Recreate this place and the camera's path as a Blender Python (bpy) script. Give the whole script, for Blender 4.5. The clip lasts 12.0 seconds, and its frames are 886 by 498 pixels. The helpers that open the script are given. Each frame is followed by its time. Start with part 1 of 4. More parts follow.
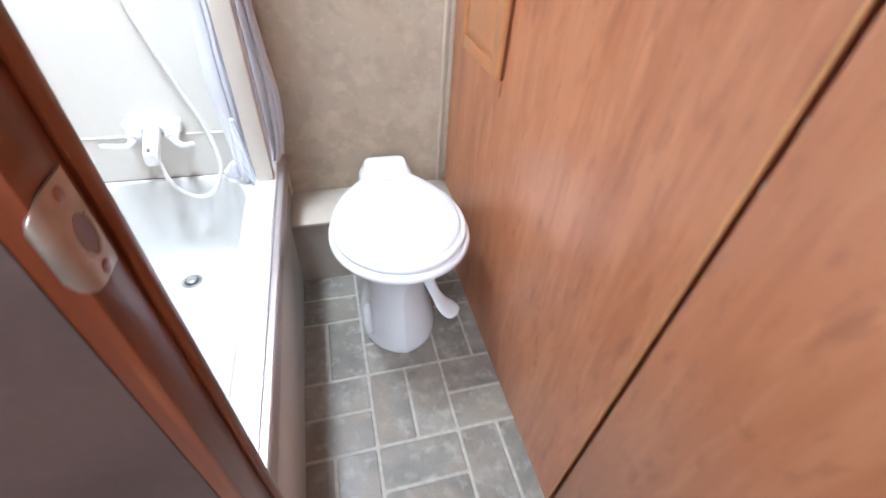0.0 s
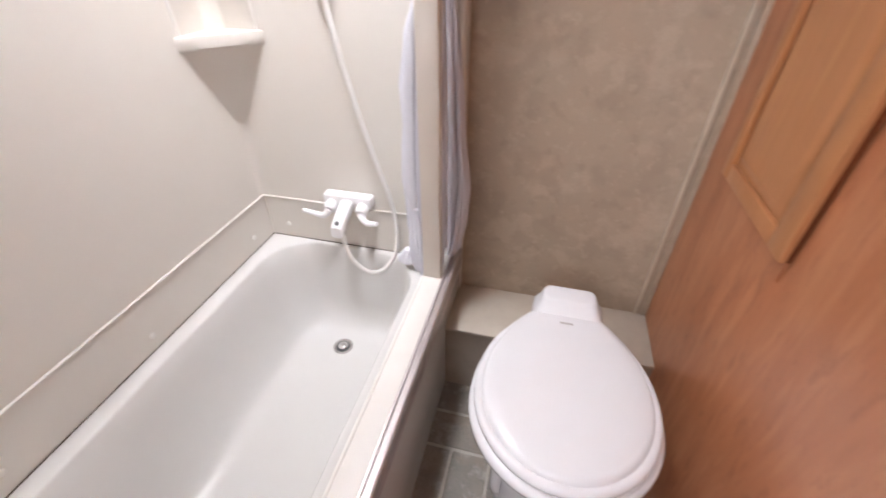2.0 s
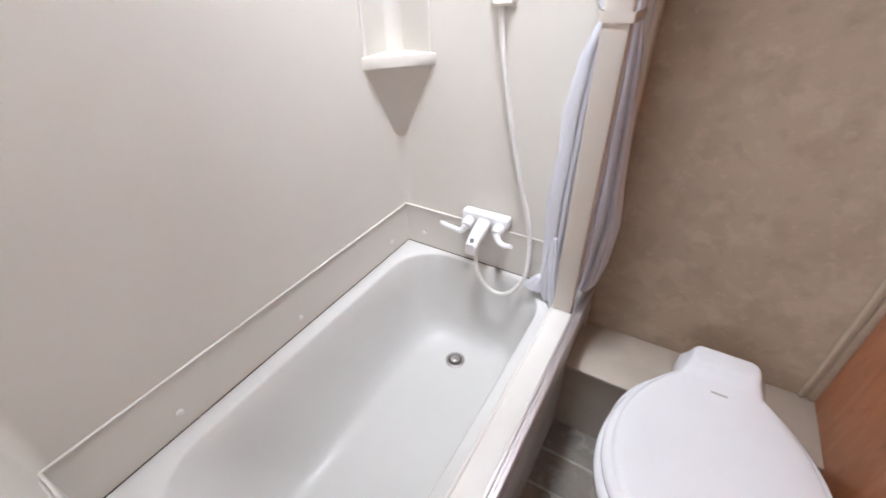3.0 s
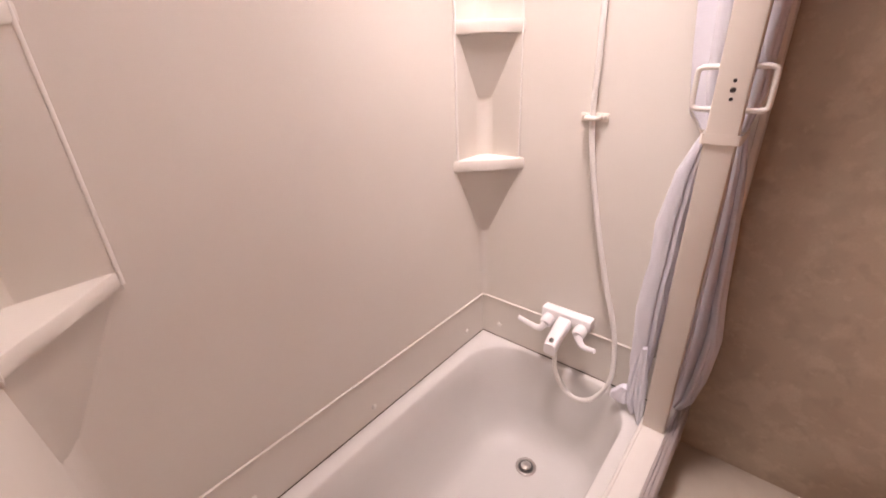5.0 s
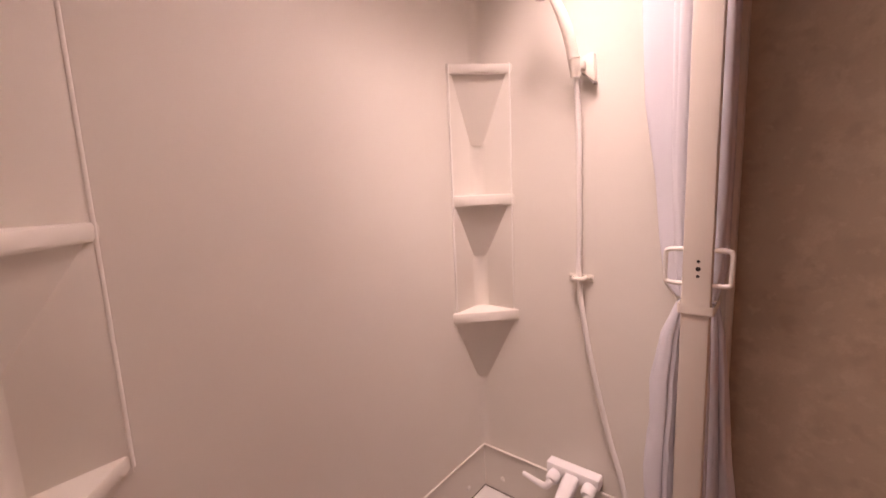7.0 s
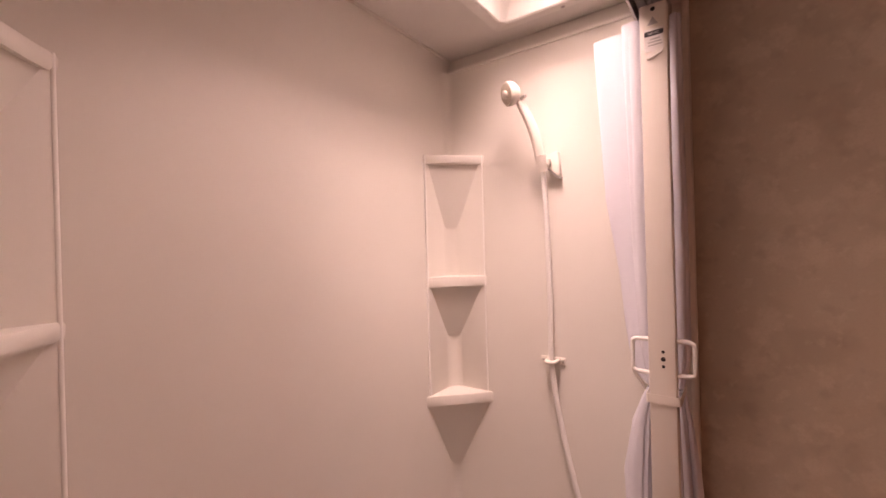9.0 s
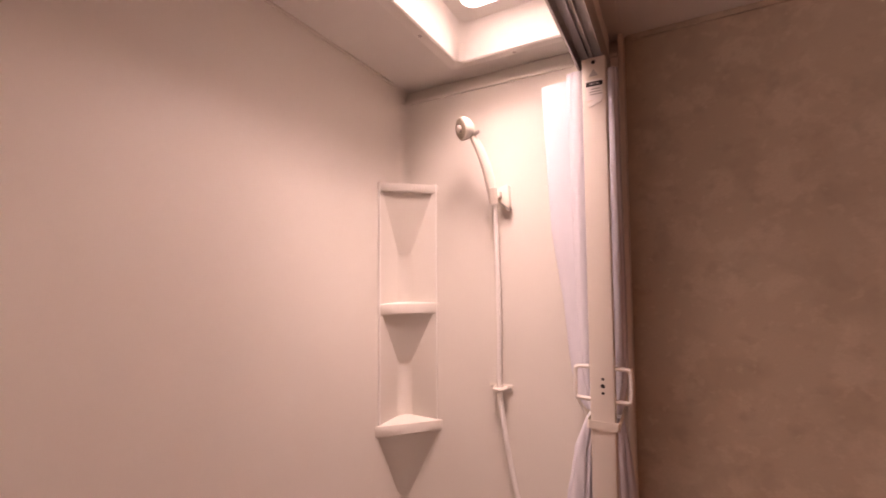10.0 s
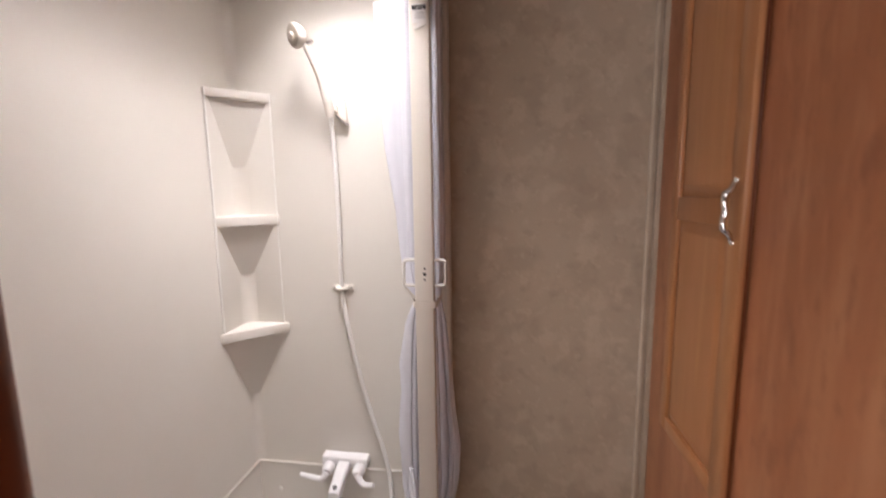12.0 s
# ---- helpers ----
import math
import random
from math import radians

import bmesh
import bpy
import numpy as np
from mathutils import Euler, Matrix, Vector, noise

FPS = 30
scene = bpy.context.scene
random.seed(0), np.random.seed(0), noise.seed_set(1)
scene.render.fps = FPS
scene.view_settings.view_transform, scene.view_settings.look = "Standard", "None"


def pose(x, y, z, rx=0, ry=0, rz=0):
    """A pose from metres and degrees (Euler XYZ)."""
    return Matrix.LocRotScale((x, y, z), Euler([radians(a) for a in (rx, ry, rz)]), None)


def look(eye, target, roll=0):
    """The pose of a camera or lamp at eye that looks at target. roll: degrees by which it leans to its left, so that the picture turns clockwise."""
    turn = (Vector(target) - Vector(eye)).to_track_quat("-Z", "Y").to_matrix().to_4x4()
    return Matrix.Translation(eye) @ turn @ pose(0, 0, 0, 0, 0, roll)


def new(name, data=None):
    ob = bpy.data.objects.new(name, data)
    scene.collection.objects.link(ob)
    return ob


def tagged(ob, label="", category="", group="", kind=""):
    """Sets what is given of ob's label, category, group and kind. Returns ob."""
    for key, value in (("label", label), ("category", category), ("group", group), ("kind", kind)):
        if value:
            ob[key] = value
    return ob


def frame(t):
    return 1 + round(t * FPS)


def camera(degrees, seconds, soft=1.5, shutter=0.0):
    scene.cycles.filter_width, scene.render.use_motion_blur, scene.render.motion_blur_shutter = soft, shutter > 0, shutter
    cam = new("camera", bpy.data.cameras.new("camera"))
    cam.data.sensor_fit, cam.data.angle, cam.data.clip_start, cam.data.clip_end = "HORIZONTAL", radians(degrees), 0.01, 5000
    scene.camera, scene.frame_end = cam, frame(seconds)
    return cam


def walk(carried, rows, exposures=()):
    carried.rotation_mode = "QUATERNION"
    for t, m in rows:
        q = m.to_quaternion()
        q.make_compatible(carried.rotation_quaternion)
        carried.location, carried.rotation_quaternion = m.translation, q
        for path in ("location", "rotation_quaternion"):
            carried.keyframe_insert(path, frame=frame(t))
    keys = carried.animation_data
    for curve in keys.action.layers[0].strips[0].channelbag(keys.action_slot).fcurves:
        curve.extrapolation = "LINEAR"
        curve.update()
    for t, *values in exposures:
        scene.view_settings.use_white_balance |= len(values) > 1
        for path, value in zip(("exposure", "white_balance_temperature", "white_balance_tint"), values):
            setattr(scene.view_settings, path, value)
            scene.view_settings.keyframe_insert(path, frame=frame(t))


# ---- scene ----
cam = camera(93.7, 12.0, soft=1.5, shutter=0.5)
PATH = [
    (0.0, (0.063, 0.011, 1.206), (0.508, 1.44, -0.121), 4.4),
    (0.5, (0.061, 0.147, 1.199), (0.361, 1.638, -0.1), 3.9),
    (1.0, (0.087, 0.314, 1.207), (0.235, 1.843, -0.074), 3.0),
    (1.5, (0.115, 0.361, 1.229), (-0.014, 1.924, -0.011), 0.5),
    (2.0, (0.093, 0.371, 1.244), (-0.302, 1.918, 0.039), -0.1),
    (2.5, (0.048, 0.366, 1.255), (-0.63, 1.841, 0.087), -1.3),
    (3.0, (0.006, 0.361, 1.261), (-0.858, 1.753, 0.116), -1.6),
    (5.0, (-0.051, 0.352, 1.322), (-1.246, 1.72, 0.486), -2.6),
    (5.5, (-0.049, 0.345, 1.353), (-1.275, 1.762, 0.655), -2.5),
    (6.0, (-0.047, 0.334, 1.384), (-1.289, 1.802, 0.831), -2.4),
    (6.5, (-0.042, 0.324, 1.412), (-1.296, 1.824, 0.993), -2.5),
    (7.0, (-0.041, 0.311, 1.431), (-1.295, 1.842, 1.14), -2.5),
    (9.0, (-0.032, 0.295, 1.49), (-1.189, 1.927, 1.489), -1.6),
    (9.5, (-0.024, 0.29, 1.497), (-1.115, 1.965, 1.557), -0.9),
    (10.0, (-0.022, 0.282, 1.501), (-0.986, 2.032, 1.609), -0.4),
    (10.5, (-0.019, 0.272, 1.508), (-0.811, 2.106, 1.621), -0.4),
    (11.0, (-0.011, 0.263, 1.501), (-0.617, 2.168, 1.576), -0.3),
    (11.5, (-0.002, 0.233, 1.489), (-0.428, 2.187, 1.442), -0.4),
    (12.0, (0.046, 0.172, 1.467), (-0.240, 2.133, 1.198), -0.8),
]
EXPOSURES = [(0.0, 0.17, 5450, 5), (0.5, -0.02, 6600, 19), (1.0, -0.36, 6800, 23), (1.5, -0.52, 6650, 19), (2.5, -0.58, 6150, 14), (3.0, -0.66, 6050, 12),
             (5.0, -1.0, 7700, 35), (5.5, -1.18, 8500, 44), (7.0, -1.58, 8900, 50), (9.0, -1.66, 9300, 53), (10.0, -1.62, 9300, 54), (10.5, -1.6, 7900, 35), (11.0, -1.54, 6900, 20), (12.0, -1.30, 6850, 19)]
walk(cam, [(t, look(eye, target, roll)) for t, eye, target, roll in PATH], EXPOSURES)

# ---- light ----
world = bpy.data.worlds.new("sky")
scene.world = world
world.use_nodes = True
wn = world.node_tree.nodes
sky = wn.new("ShaderNodeTexSky")
sky.sky_type, sky.sun_disc = "NISHITA", False
sky.sun_elevation, sky.sun_rotation = radians(50), radians(200)
world.node_tree.links.new(sky.outputs[0], wn["Background"].inputs[0])
wn["Background"].inputs[1].default_value = 0.12


def area_lamp(name, eye, target, sx, sy, watts, colour):
    data = bpy.data.lights.new(name, "AREA")
    data.shape, data.size, data.size_y, data.energy, data.color = "RECTANGLE", sx, sy, watts, colour
    ob = new(name, data)
    ob.matrix_world = look(eye, target)
    return ob


SKY_X, SKY_Y = (-0.545, -0.215), (0.78, 1.325)      # the skylight's well
area_lamp("skylight_daylight", (-0.54, 1.27, 2.39), (-0.54, 1.27, 1.5), 0.64, 0.86, 185.0, (0.97, 0.985, 1.0))
area_lamp("skylight_high_sky", (-0.17, 0.70, 3.2), (-0.17, 0.70, 1.5), 0.95, 0.45, 210.0, (0.95, 0.975, 1.0))
# unseen fill lamp in the hall, added to brighten wood, wallpaper and toilet
area_lamp("hall_fill_lamp", (-0.36, -1.235, 1.62), (-0.36, 0.0, 1.62), 0.7, 0.7, 40.0, (0.98, 0.985, 1.0))


# ---- materials ----
def mat(name, colour, rough=0.5, metal=0.0, colour2=None, scale=(8, 8, 8), detail=4.0, bump=0.0, bump_scale=200.0,
        contrast=(0.35, 0.65), coat=0.0, ior=1.45, rough_var=0.0, spread=0.0):
    m = bpy.data.materials.new(name)
    m.use_nodes = True
    n, l = m.node_tree.nodes, m.node_tree.links
    b = n["Principled BSDF"]
    b.inputs["Base Color"].default_value = (*colour, 1)
    b.inputs["Roughness"].default_value, b.inputs["Metallic"].default_value = rough, metal
    b.inputs["Coat Weight"].default_value, b.inputs["IOR"].default_value = coat, ior
    b.inputs["Coat Roughness"].default_value = 0.15
    co = n.new("ShaderNodeTexCoord")
    mp = n.new("ShaderNodeMapping")
    l.new(co.outputs["Object"], mp.inputs["Vector"])
    mp.inputs["Scale"].default_value = scale
    tex = n.new("ShaderNodeTexNoise")
    tex.inputs["Scale"].default_value, tex.inputs["Detail"].default_value = 1.0, detail
    l.new(mp.outputs[0], tex.inputs["Vector"])
    ramp = n.new("ShaderNodeValToRGB")
    ramp.color_ramp.elements[0].position, ramp.color_ramp.elements[1].position = contrast
    ramp.color_ramp.elements[0].color = (*colour, 1)
    ramp.color_ramp.elements[1].color = (*(colour2 or [c * 0.94 for c in colour]), 1)
    l.new(tex.outputs["Fac"], ramp.inputs[0])
    out = ramp.outputs[0]
    if spread:
        info = n.new("ShaderNodeObjectInfo")
        hsv = n.new("ShaderNodeHueSaturation")
        mr = n.new("ShaderNodeMapRange")
        mr.inputs["To Min"].default_value, mr.inputs["To Max"].default_value = 1 - spread, 1 + spread
        l.new(info.outputs["Random"], mr.inputs["Value"])
        l.new(mr.outputs[0], hsv.inputs["Value"])
        l.new(out, hsv.inputs["Color"])
        out = hsv.outputs[0]
    l.new(out, b.inputs["Base Color"])
    if rough_var:
        mr2 = n.new("ShaderNodeMapRange")
        mr2.inputs["To Min"].default_value, mr2.inputs["To Max"].default_value = rough - rough_var, rough + rough_var
        l.new(tex.outputs["Fac"], mr2.inputs["Value"])
        l.new(mr2.outputs[0], b.inputs["Roughness"])
    if bump:
        fine = n.new("ShaderNodeTexNoise")
        fine.inputs["Scale"].default_value, fine.inputs["Detail"].default_value = bump_scale, 3
        l.new(co.outputs["Object"], fine.inputs["Vector"])
        bp = n.new("ShaderNodeBump")
        bp.inputs["Strength"].default_value, bp.inputs["Distance"].default_value = bump, 0.001
        l.new(fine.outputs["Fac"], bp.inputs["Height"])
        l.new(bp.outputs[0], b.inputs["Normal"])
    return m


def layered(name, base, layers, rough=0.5, coat=0.0, bump=0.0, spread=0.0):
    """base colour, then noise layers (colour, mapping scale, detail, low, high, strength) mixed over it."""
    m = bpy.data.materials.new(name)
    m.use_nodes = True
    n, l = m.node_tree.nodes, m.node_tree.links
    b = n["Principled BSDF"]
    b.inputs["Roughness"].default_value = rough
    b.inputs["Coat Weight"].default_value, b.inputs["Coat Roughness"].default_value = coat, 0.2
    co = n.new("ShaderNodeTexCoord")
    rgb = n.new("ShaderNodeRGB")
    rgb.outputs[0].default_value = (*base, 1)
    out, height = rgb.outputs[0], None
    where = co.outputs["Object"]
    if spread:
        info = n.new("ShaderNodeObjectInfo")
        hsv = n.new("ShaderNodeHueSaturation")
        mr = n.new("ShaderNodeMapRange")
        mr.inputs["To Min"].default_value, mr.inputs["To Max"].default_value = 1 - spread, 1 + spread
        l.new(info.outputs["Random"], mr.inputs["Value"])
        l.new(mr.outputs[0], hsv.inputs["Value"])
        l.new(out, hsv.inputs["Color"])
        out = hsv.outputs[0]
        add = n.new("ShaderNodeVectorMath")
        shift = n.new("ShaderNodeCombineXYZ")
        mul = n.new("ShaderNodeMath")
        mul.operation, mul.inputs[1].default_value = "MULTIPLY", 40.0
        l.new(info.outputs["Random"], mul.inputs[0])
        l.new(mul.outputs[0], shift.inputs[2])
        l.new(where, add.inputs[0])
        l.new(shift.outputs[0], add.inputs[1])
        where = add.outputs[0]
    for colour, scale, detail, low, high, strength in layers:
        mp = n.new("ShaderNodeMapping")
        mp.inputs["Scale"].default_value = scale
        l.new(where, mp.inputs["Vector"])
        tex = n.new("ShaderNodeTexNoise")
        tex.inputs["Scale"].default_value, tex.inputs["Detail"].default_value = 1.0, detail
        tex.inputs["Distortion"].default_value = 0.1
        l.new(mp.outputs[0], tex.inputs["Vector"])
        mr = n.new("ShaderNodeMapRange")
        mr.inputs["From Min"].default_value, mr.inputs["From Max"].default_value = low, high
        mr.inputs["To Max"].default_value = strength
        l.new(tex.outputs["Fac"], mr.inputs["Value"])
        mix = n.new("ShaderNodeMix")
        mix.data_type = "RGBA"
        l.new(mr.outputs[0], mix.inputs["Factor"])
        l.new(out, mix.inputs["A"])
        mix.inputs["B"].default_value = (*colour, 1)
        out, height = mix.outputs["Result"], tex.outputs["Fac"]
    l.new(out, b.inputs["Base Color"])
    if bump:
        bp = n.new("ShaderNodeBump")
        bp.inputs["Strength"].default_value, bp.inputs["Distance"].default_value = bump, 0.001
        l.new(height, bp.inputs["Height"])
        l.new(bp.outputs[0], b.inputs["Normal"])
    return m


ACRYLIC = mat("cream_acrylic", (0.735, 0.70, 0.645), 0.5, colour2=(0.71, 0.675, 0.62), scale=(3, 3, 3), bump=0.04, bump_scale=90, rough_var=0.06)
TUBWHITE = mat("tub_acrylic", (0.72, 0.71, 0.69), 0.22, colour2=(0.70, 0.69, 0.67), scale=(4, 4, 4), bump=0.02, bump_scale=60, rough_var=0.06)
PLASTIC = mat("white_plastic", (0.89, 0.885, 0.895), 0.28, colour2=(0.86, 0.855, 0.865))
PORCELAIN = mat("toilet_plastic", (0.79, 0.795, 0.82), 0.22, colour2=(0.765, 0.77, 0.795), scale=(6, 6, 6), coat=0.2)
PVC = mat("cream_pvc", (0.79, 0.74, 0.675), 0.4, colour2=(0.755, 0.705, 0.635), scale=(10, 10, 2), bump=0.03, bump_scale=150)
SATIN = mat("white_satin", (0.83, 0.81, 0.77), 0.38, colour2=(0.79, 0.77, 0.73))
HOSE = mat("hose_vinyl", (0.84, 0.82, 0.79), 0.35)
ALU = mat("aluminium", (0.60, 0.55, 0.545), 0.42, 0.65, colour2=(0.48, 0.435, 0.43), scale=(60, 2, 60))
TRACKGREY = mat("grey_rail", (0.42, 0.39, 0.37), 0.4, 0.6, colour2=(0.36, 0.33, 0.31), scale=(60, 3, 60))
GUNMETAL = mat("gunmetal", (0.16, 0.16, 0.16), 0.35, 0.8)
CHROME = mat("chrome", (0.75, 0.74, 0.72), 0.16, 1.0, colour2=(0.62, 0.61, 0.6), scale=(30, 30, 30))
NICKEL = mat("brushed_nickel", (0.62, 0.58, 0.53), 0.3, 1.0, colour2=(0.5, 0.46, 0.42), scale=(40, 40, 40))
STRIKE = mat("strike_steel", (0.42, 0.33, 0.265), 0.42, 0.8, colour2=(0.33, 0.25, 0.20), scale=(60, 60, 60))
DARK = mat("hole_shade", (0.03, 0.025, 0.022), 0.6)
RUBBER = mat("dark_caulk", (0.085, 0.062, 0.046), 0.75)
INK = mat("label_ink", (0.03, 0.03, 0.035), 0.5)
GREYINK = mat("grey_print", (0.45, 0.43, 0.42), 0.5)
PAPER = mat("label_paper", (0.82, 0.80, 0.78), 0.5)
CEIL = mat("ceiling_panel", (0.78, 0.755, 0.72), 0.55, colour2=(0.75, 0.725, 0.69), scale=(5, 5, 5), bump=0.05, bump_scale=120)
CURTAIN = mat("curtain_vinyl", (0.725, 0.725, 0.785), 0.45, colour2=(0.69, 0.69, 0.75), scale=(10, 10, 3), bump=0.05, bump_scale=500)
WALLPAPER = layered("taupe_wallpaper", (0.485, 0.392, 0.297), [
    ((0.43, 0.345, 0.26), (4, 4, 4), 4, 0.42, 0.60, 0.7),
    ((0.575, 0.475, 0.368), (13, 13, 13), 8, 0.50, 0.60, 0.6),
    ((0.40, 0.315, 0.235), (9, 9, 9), 9, 0.51, 0.62, 0.6),
    ((0.35, 0.27, 0.198), (24, 24, 24), 8, 0.57, 0.70, 0.42),
    ((0.60, 0.50, 0.39), (40, 40, 40), 6, 0.58, 0.68, 0.35),
    ((0.42, 0.34, 0.26), (180, 180, 180), 3, 0.45, 0.7, 0.25)], 0.58, bump=0.08)
WOOD = layered("cherry_panel", (0.43, 0.168, 0.078), [
    ((0.36, 0.132, 0.058), (7, 7, 1.3), 5, 0.42, 0.60, 0.8),
    ((0.52, 0.232, 0.115), (11, 11, 1.3), 4, 0.50, 0.62, 0.5),
    ((0.34, 0.122, 0.055), (18, 18, 2.2), 5, 0.53, 0.64, 0.42),
    ((0.56, 0.262, 0.137), (24, 24, 3.0), 4, 0.57, 0.66, 0.35),
    ((0.25, 0.082, 0.038), (26, 26, 9), 8, 0.58, 0.72, 0.65),
    ((0.28, 0.094, 0.044), (60, 60, 18), 7, 0.57, 0.72, 0.5),
    ((0.53, 0.24, 0.12), (45, 45, 8), 6, 0.52, 0.68, 0.4),
    ((0.30, 0.105, 0.048), (130, 130, 9), 4, 0.56, 0.72, 0.22)], 0.32, coat=0.15, bump=0.05)
HONEY = layered("honey_oak", (0.47, 0.207, 0.09), [
    ((0.43, 0.185, 0.066), (30, 30, 2.2), 5, 0.42, 0.68, 0.7),
    ((0.60, 0.31, 0.135), (70, 70, 3), 4, 0.55, 0.75, 0.5),
    ((0.36, 0.155, 0.055), (240, 240, 9), 4, 0.5, 0.75, 0.5)], 0.38, coat=0.1, bump=0.08)
BATTEN = mat("pale_taupe_bead", (0.66, 0.575, 0.46), 0.45, colour2=(0.58, 0.50, 0.39), scale=(20, 20, 20))
GOLD = mat("edge_band", (0.58, 0.30, 0.12), 0.4, colour2=(0.5, 0.25, 0.1), scale=(50, 50, 3))
# stained wood of jamb and window; on the cabinet door it paints edge shade
MAHOGANY = layered("stained_wood_and_edge_shade", (0.15, 0.036, 0.010), [
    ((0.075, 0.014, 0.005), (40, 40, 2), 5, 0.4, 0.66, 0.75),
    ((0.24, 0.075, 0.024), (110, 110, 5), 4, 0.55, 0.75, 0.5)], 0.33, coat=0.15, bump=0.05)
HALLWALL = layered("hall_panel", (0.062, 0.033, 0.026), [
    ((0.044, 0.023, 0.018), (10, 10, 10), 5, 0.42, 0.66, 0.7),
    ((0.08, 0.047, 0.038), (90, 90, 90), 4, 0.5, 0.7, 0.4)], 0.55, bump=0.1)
BRICK = layered("slate_vinyl", (0.29, 0.262, 0.225), [
    ((0.175, 0.162, 0.145), (11, 11, 11), 6, 0.40, 0.66, 0.8),
    ((0.42, 0.385, 0.34), (26, 26, 26), 9, 0.52, 0.70, 0.8),
    ((0.30, 0.245, 0.19), (9, 9, 9), 4, 0.52, 0.66, 0.65),
    ((0.13, 0.12, 0.11), (150, 150, 150), 4, 0.5, 0.75, 0.35)], 0.42, bump=0.25, spread=0.16)
GROUT = mat("grout", (0.50, 0.46, 0.405), 0.6, colour2=(0.40, 0.365, 0.32), scale=(40, 40, 40), bump=0.1, bump_scale=300)
LEDGE = mat("ledge_laminate", (0.56, 0.50, 0.42), 0.5, colour2=(0.50, 0.44, 0.365), scale=(12, 12, 12), detail=6, bump=0.05)
RISER = layered("riser_vinyl", (0.46, 0.40, 0.335), [((0.38, 0.33, 0.27), (14, 14, 14), 5, 0.4, 0.66, 0.7)], 0.5)
DOME = bpy.data.materials.new("clear_acrylic")
DOME.use_nodes = True
DOME.node_tree.nodes["Principled BSDF"].inputs["Transmission Weight"].default_value = 1.0
DOME.node_tree.nodes["Principled BSDF"].inputs["Roughness"].default_value = 0.1

# ---- building helpers ----
ORIGIN = {}


def thing(name, base, label, category, group="", kind=""):
    ob = new(name)
    ob.location = base
    ob.empty_display_size = 0.05
    ORIGIN[ob.name] = Vector(base)
    return tagged(ob, label, category, group, kind)


def put(name, bm, material, parent=None, label="", category="", kind="", group="", smooth=40):
    """Links a bmesh that is given in world metres as one mesh object."""
    me = bpy.data.meshes.new(name)
    org = ORIGIN[parent.name] if parent else Vector((0, 0, 0))
    bmesh.ops.translate(bm, verts=bm.verts, vec=-org)
    if smooth:
        for f in bm.faces:
            f.smooth = True
        for e in bm.edges:
            if len(e.link_faces) == 2 and e.calc_face_angle(0) > radians(smooth):
                e.smooth = False
    bm.to_mesh(me)
    bm.free()
    me.materials.append(material)
    ob = new(name, me)
    if parent:
        ob.parent = parent
    ORIGIN[ob.name] = org
    return tagged(ob, label, category, group, kind)


part = put


def box(x0, x1, y0, y1, z0, z1, bevel=0.0, seg=2):
    bm = bmesh.new()
    bmesh.ops.create_cube(bm, size=1)
    bmesh.ops.scale(bm, verts=bm.verts, vec=(x1 - x0, y1 - y0, z1 - z0))
    bmesh.ops.translate(bm, verts=bm.verts, vec=((x0 + x1) / 2, (y0 + y1) / 2, (z0 + z1) / 2))
    if bevel:
        bmesh.ops.bevel(bm, geom=bm.edges[:], offset=bevel, segments=seg, affect="EDGES", profile=0.5)
    return bm


def loft(rings, closed=True, cap=True):
    """A skin over rings of points, all of one length."""
    bm = bmesh.new()
    vs = [[bm.verts.new(p) for p in r] for r in rings]
    k = len(rings[0])
    for a, b in zip(vs, vs[1:]):
        for i in range(k if closed else k - 1):
            j = (i + 1) % k
            bm.faces.new((a[i], a[j], b[j], b[i]))
    if cap and closed:
        bm.faces.new(vs[0][::-1])
        bm.faces.new(vs[-1])
    bmesh.ops.recalc_face_normals(bm, faces=bm.faces[:])
    return bm


def smooth_path(pts, n=8):
    """Catmull-Rom through the points."""
    p = [Vector(q) for q in pts]
    p = [2 * p[0] - p[1]] + p + [2 * p[-1] - p[-2]]
    out = []
    for i in range(1, len(p) - 2):
        for s in range(n):
            t = s / n
            a, b, c, d = p[i - 1:i + 3]
            out.append(0.5 * (2 * b + (c - a) * t + (2 * a - 5 * b + 4 * c - d) * t * t + (3 * b - 3 * c + d - a) * t ** 3))
    return out + [p[-2]]


def tube(pts, radius, sides=12):
    """A round tube; radius is a number or a function of 0..1."""
    pts = [Vector(p) for p in pts]
    rings, up = [], Vector((0.3, 0.2, 1)).normalized()
    for i, p in enumerate(pts):
        d = (pts[min(i + 1, len(pts) - 1)] - pts[max(i - 1, 0)]).normalized()
        u = up - d * up.dot(d)
        u = u.normalized() if u.length > 1e-4 else d.orthogonal().normalized()
        up = u
        v = d.cross(u)
        r = radius(i / (len(pts) - 1)) if callable(radius) else radius
        rings.append([p + r * (math.cos(a) * u + math.sin(a) * v) for a in np.linspace(0, 2 * math.pi, sides, endpoint=False)])
    return loft(rings)


def lathe(profile, centre, axis=(0, 0, 1), sides=32):
    """A turned body: profile rows of (radius, height along the axis)."""
    q = Vector((0, 0, 1)).rotation_difference(Vector(axis))
    c = Vector(centre)
    return loft([[c + q @ Vector((r * math.cos(a), r * math.sin(a), h)) for a in np.linspace(0, 2 * math.pi, sides, endpoint=False)]
                 for r, h in profile])


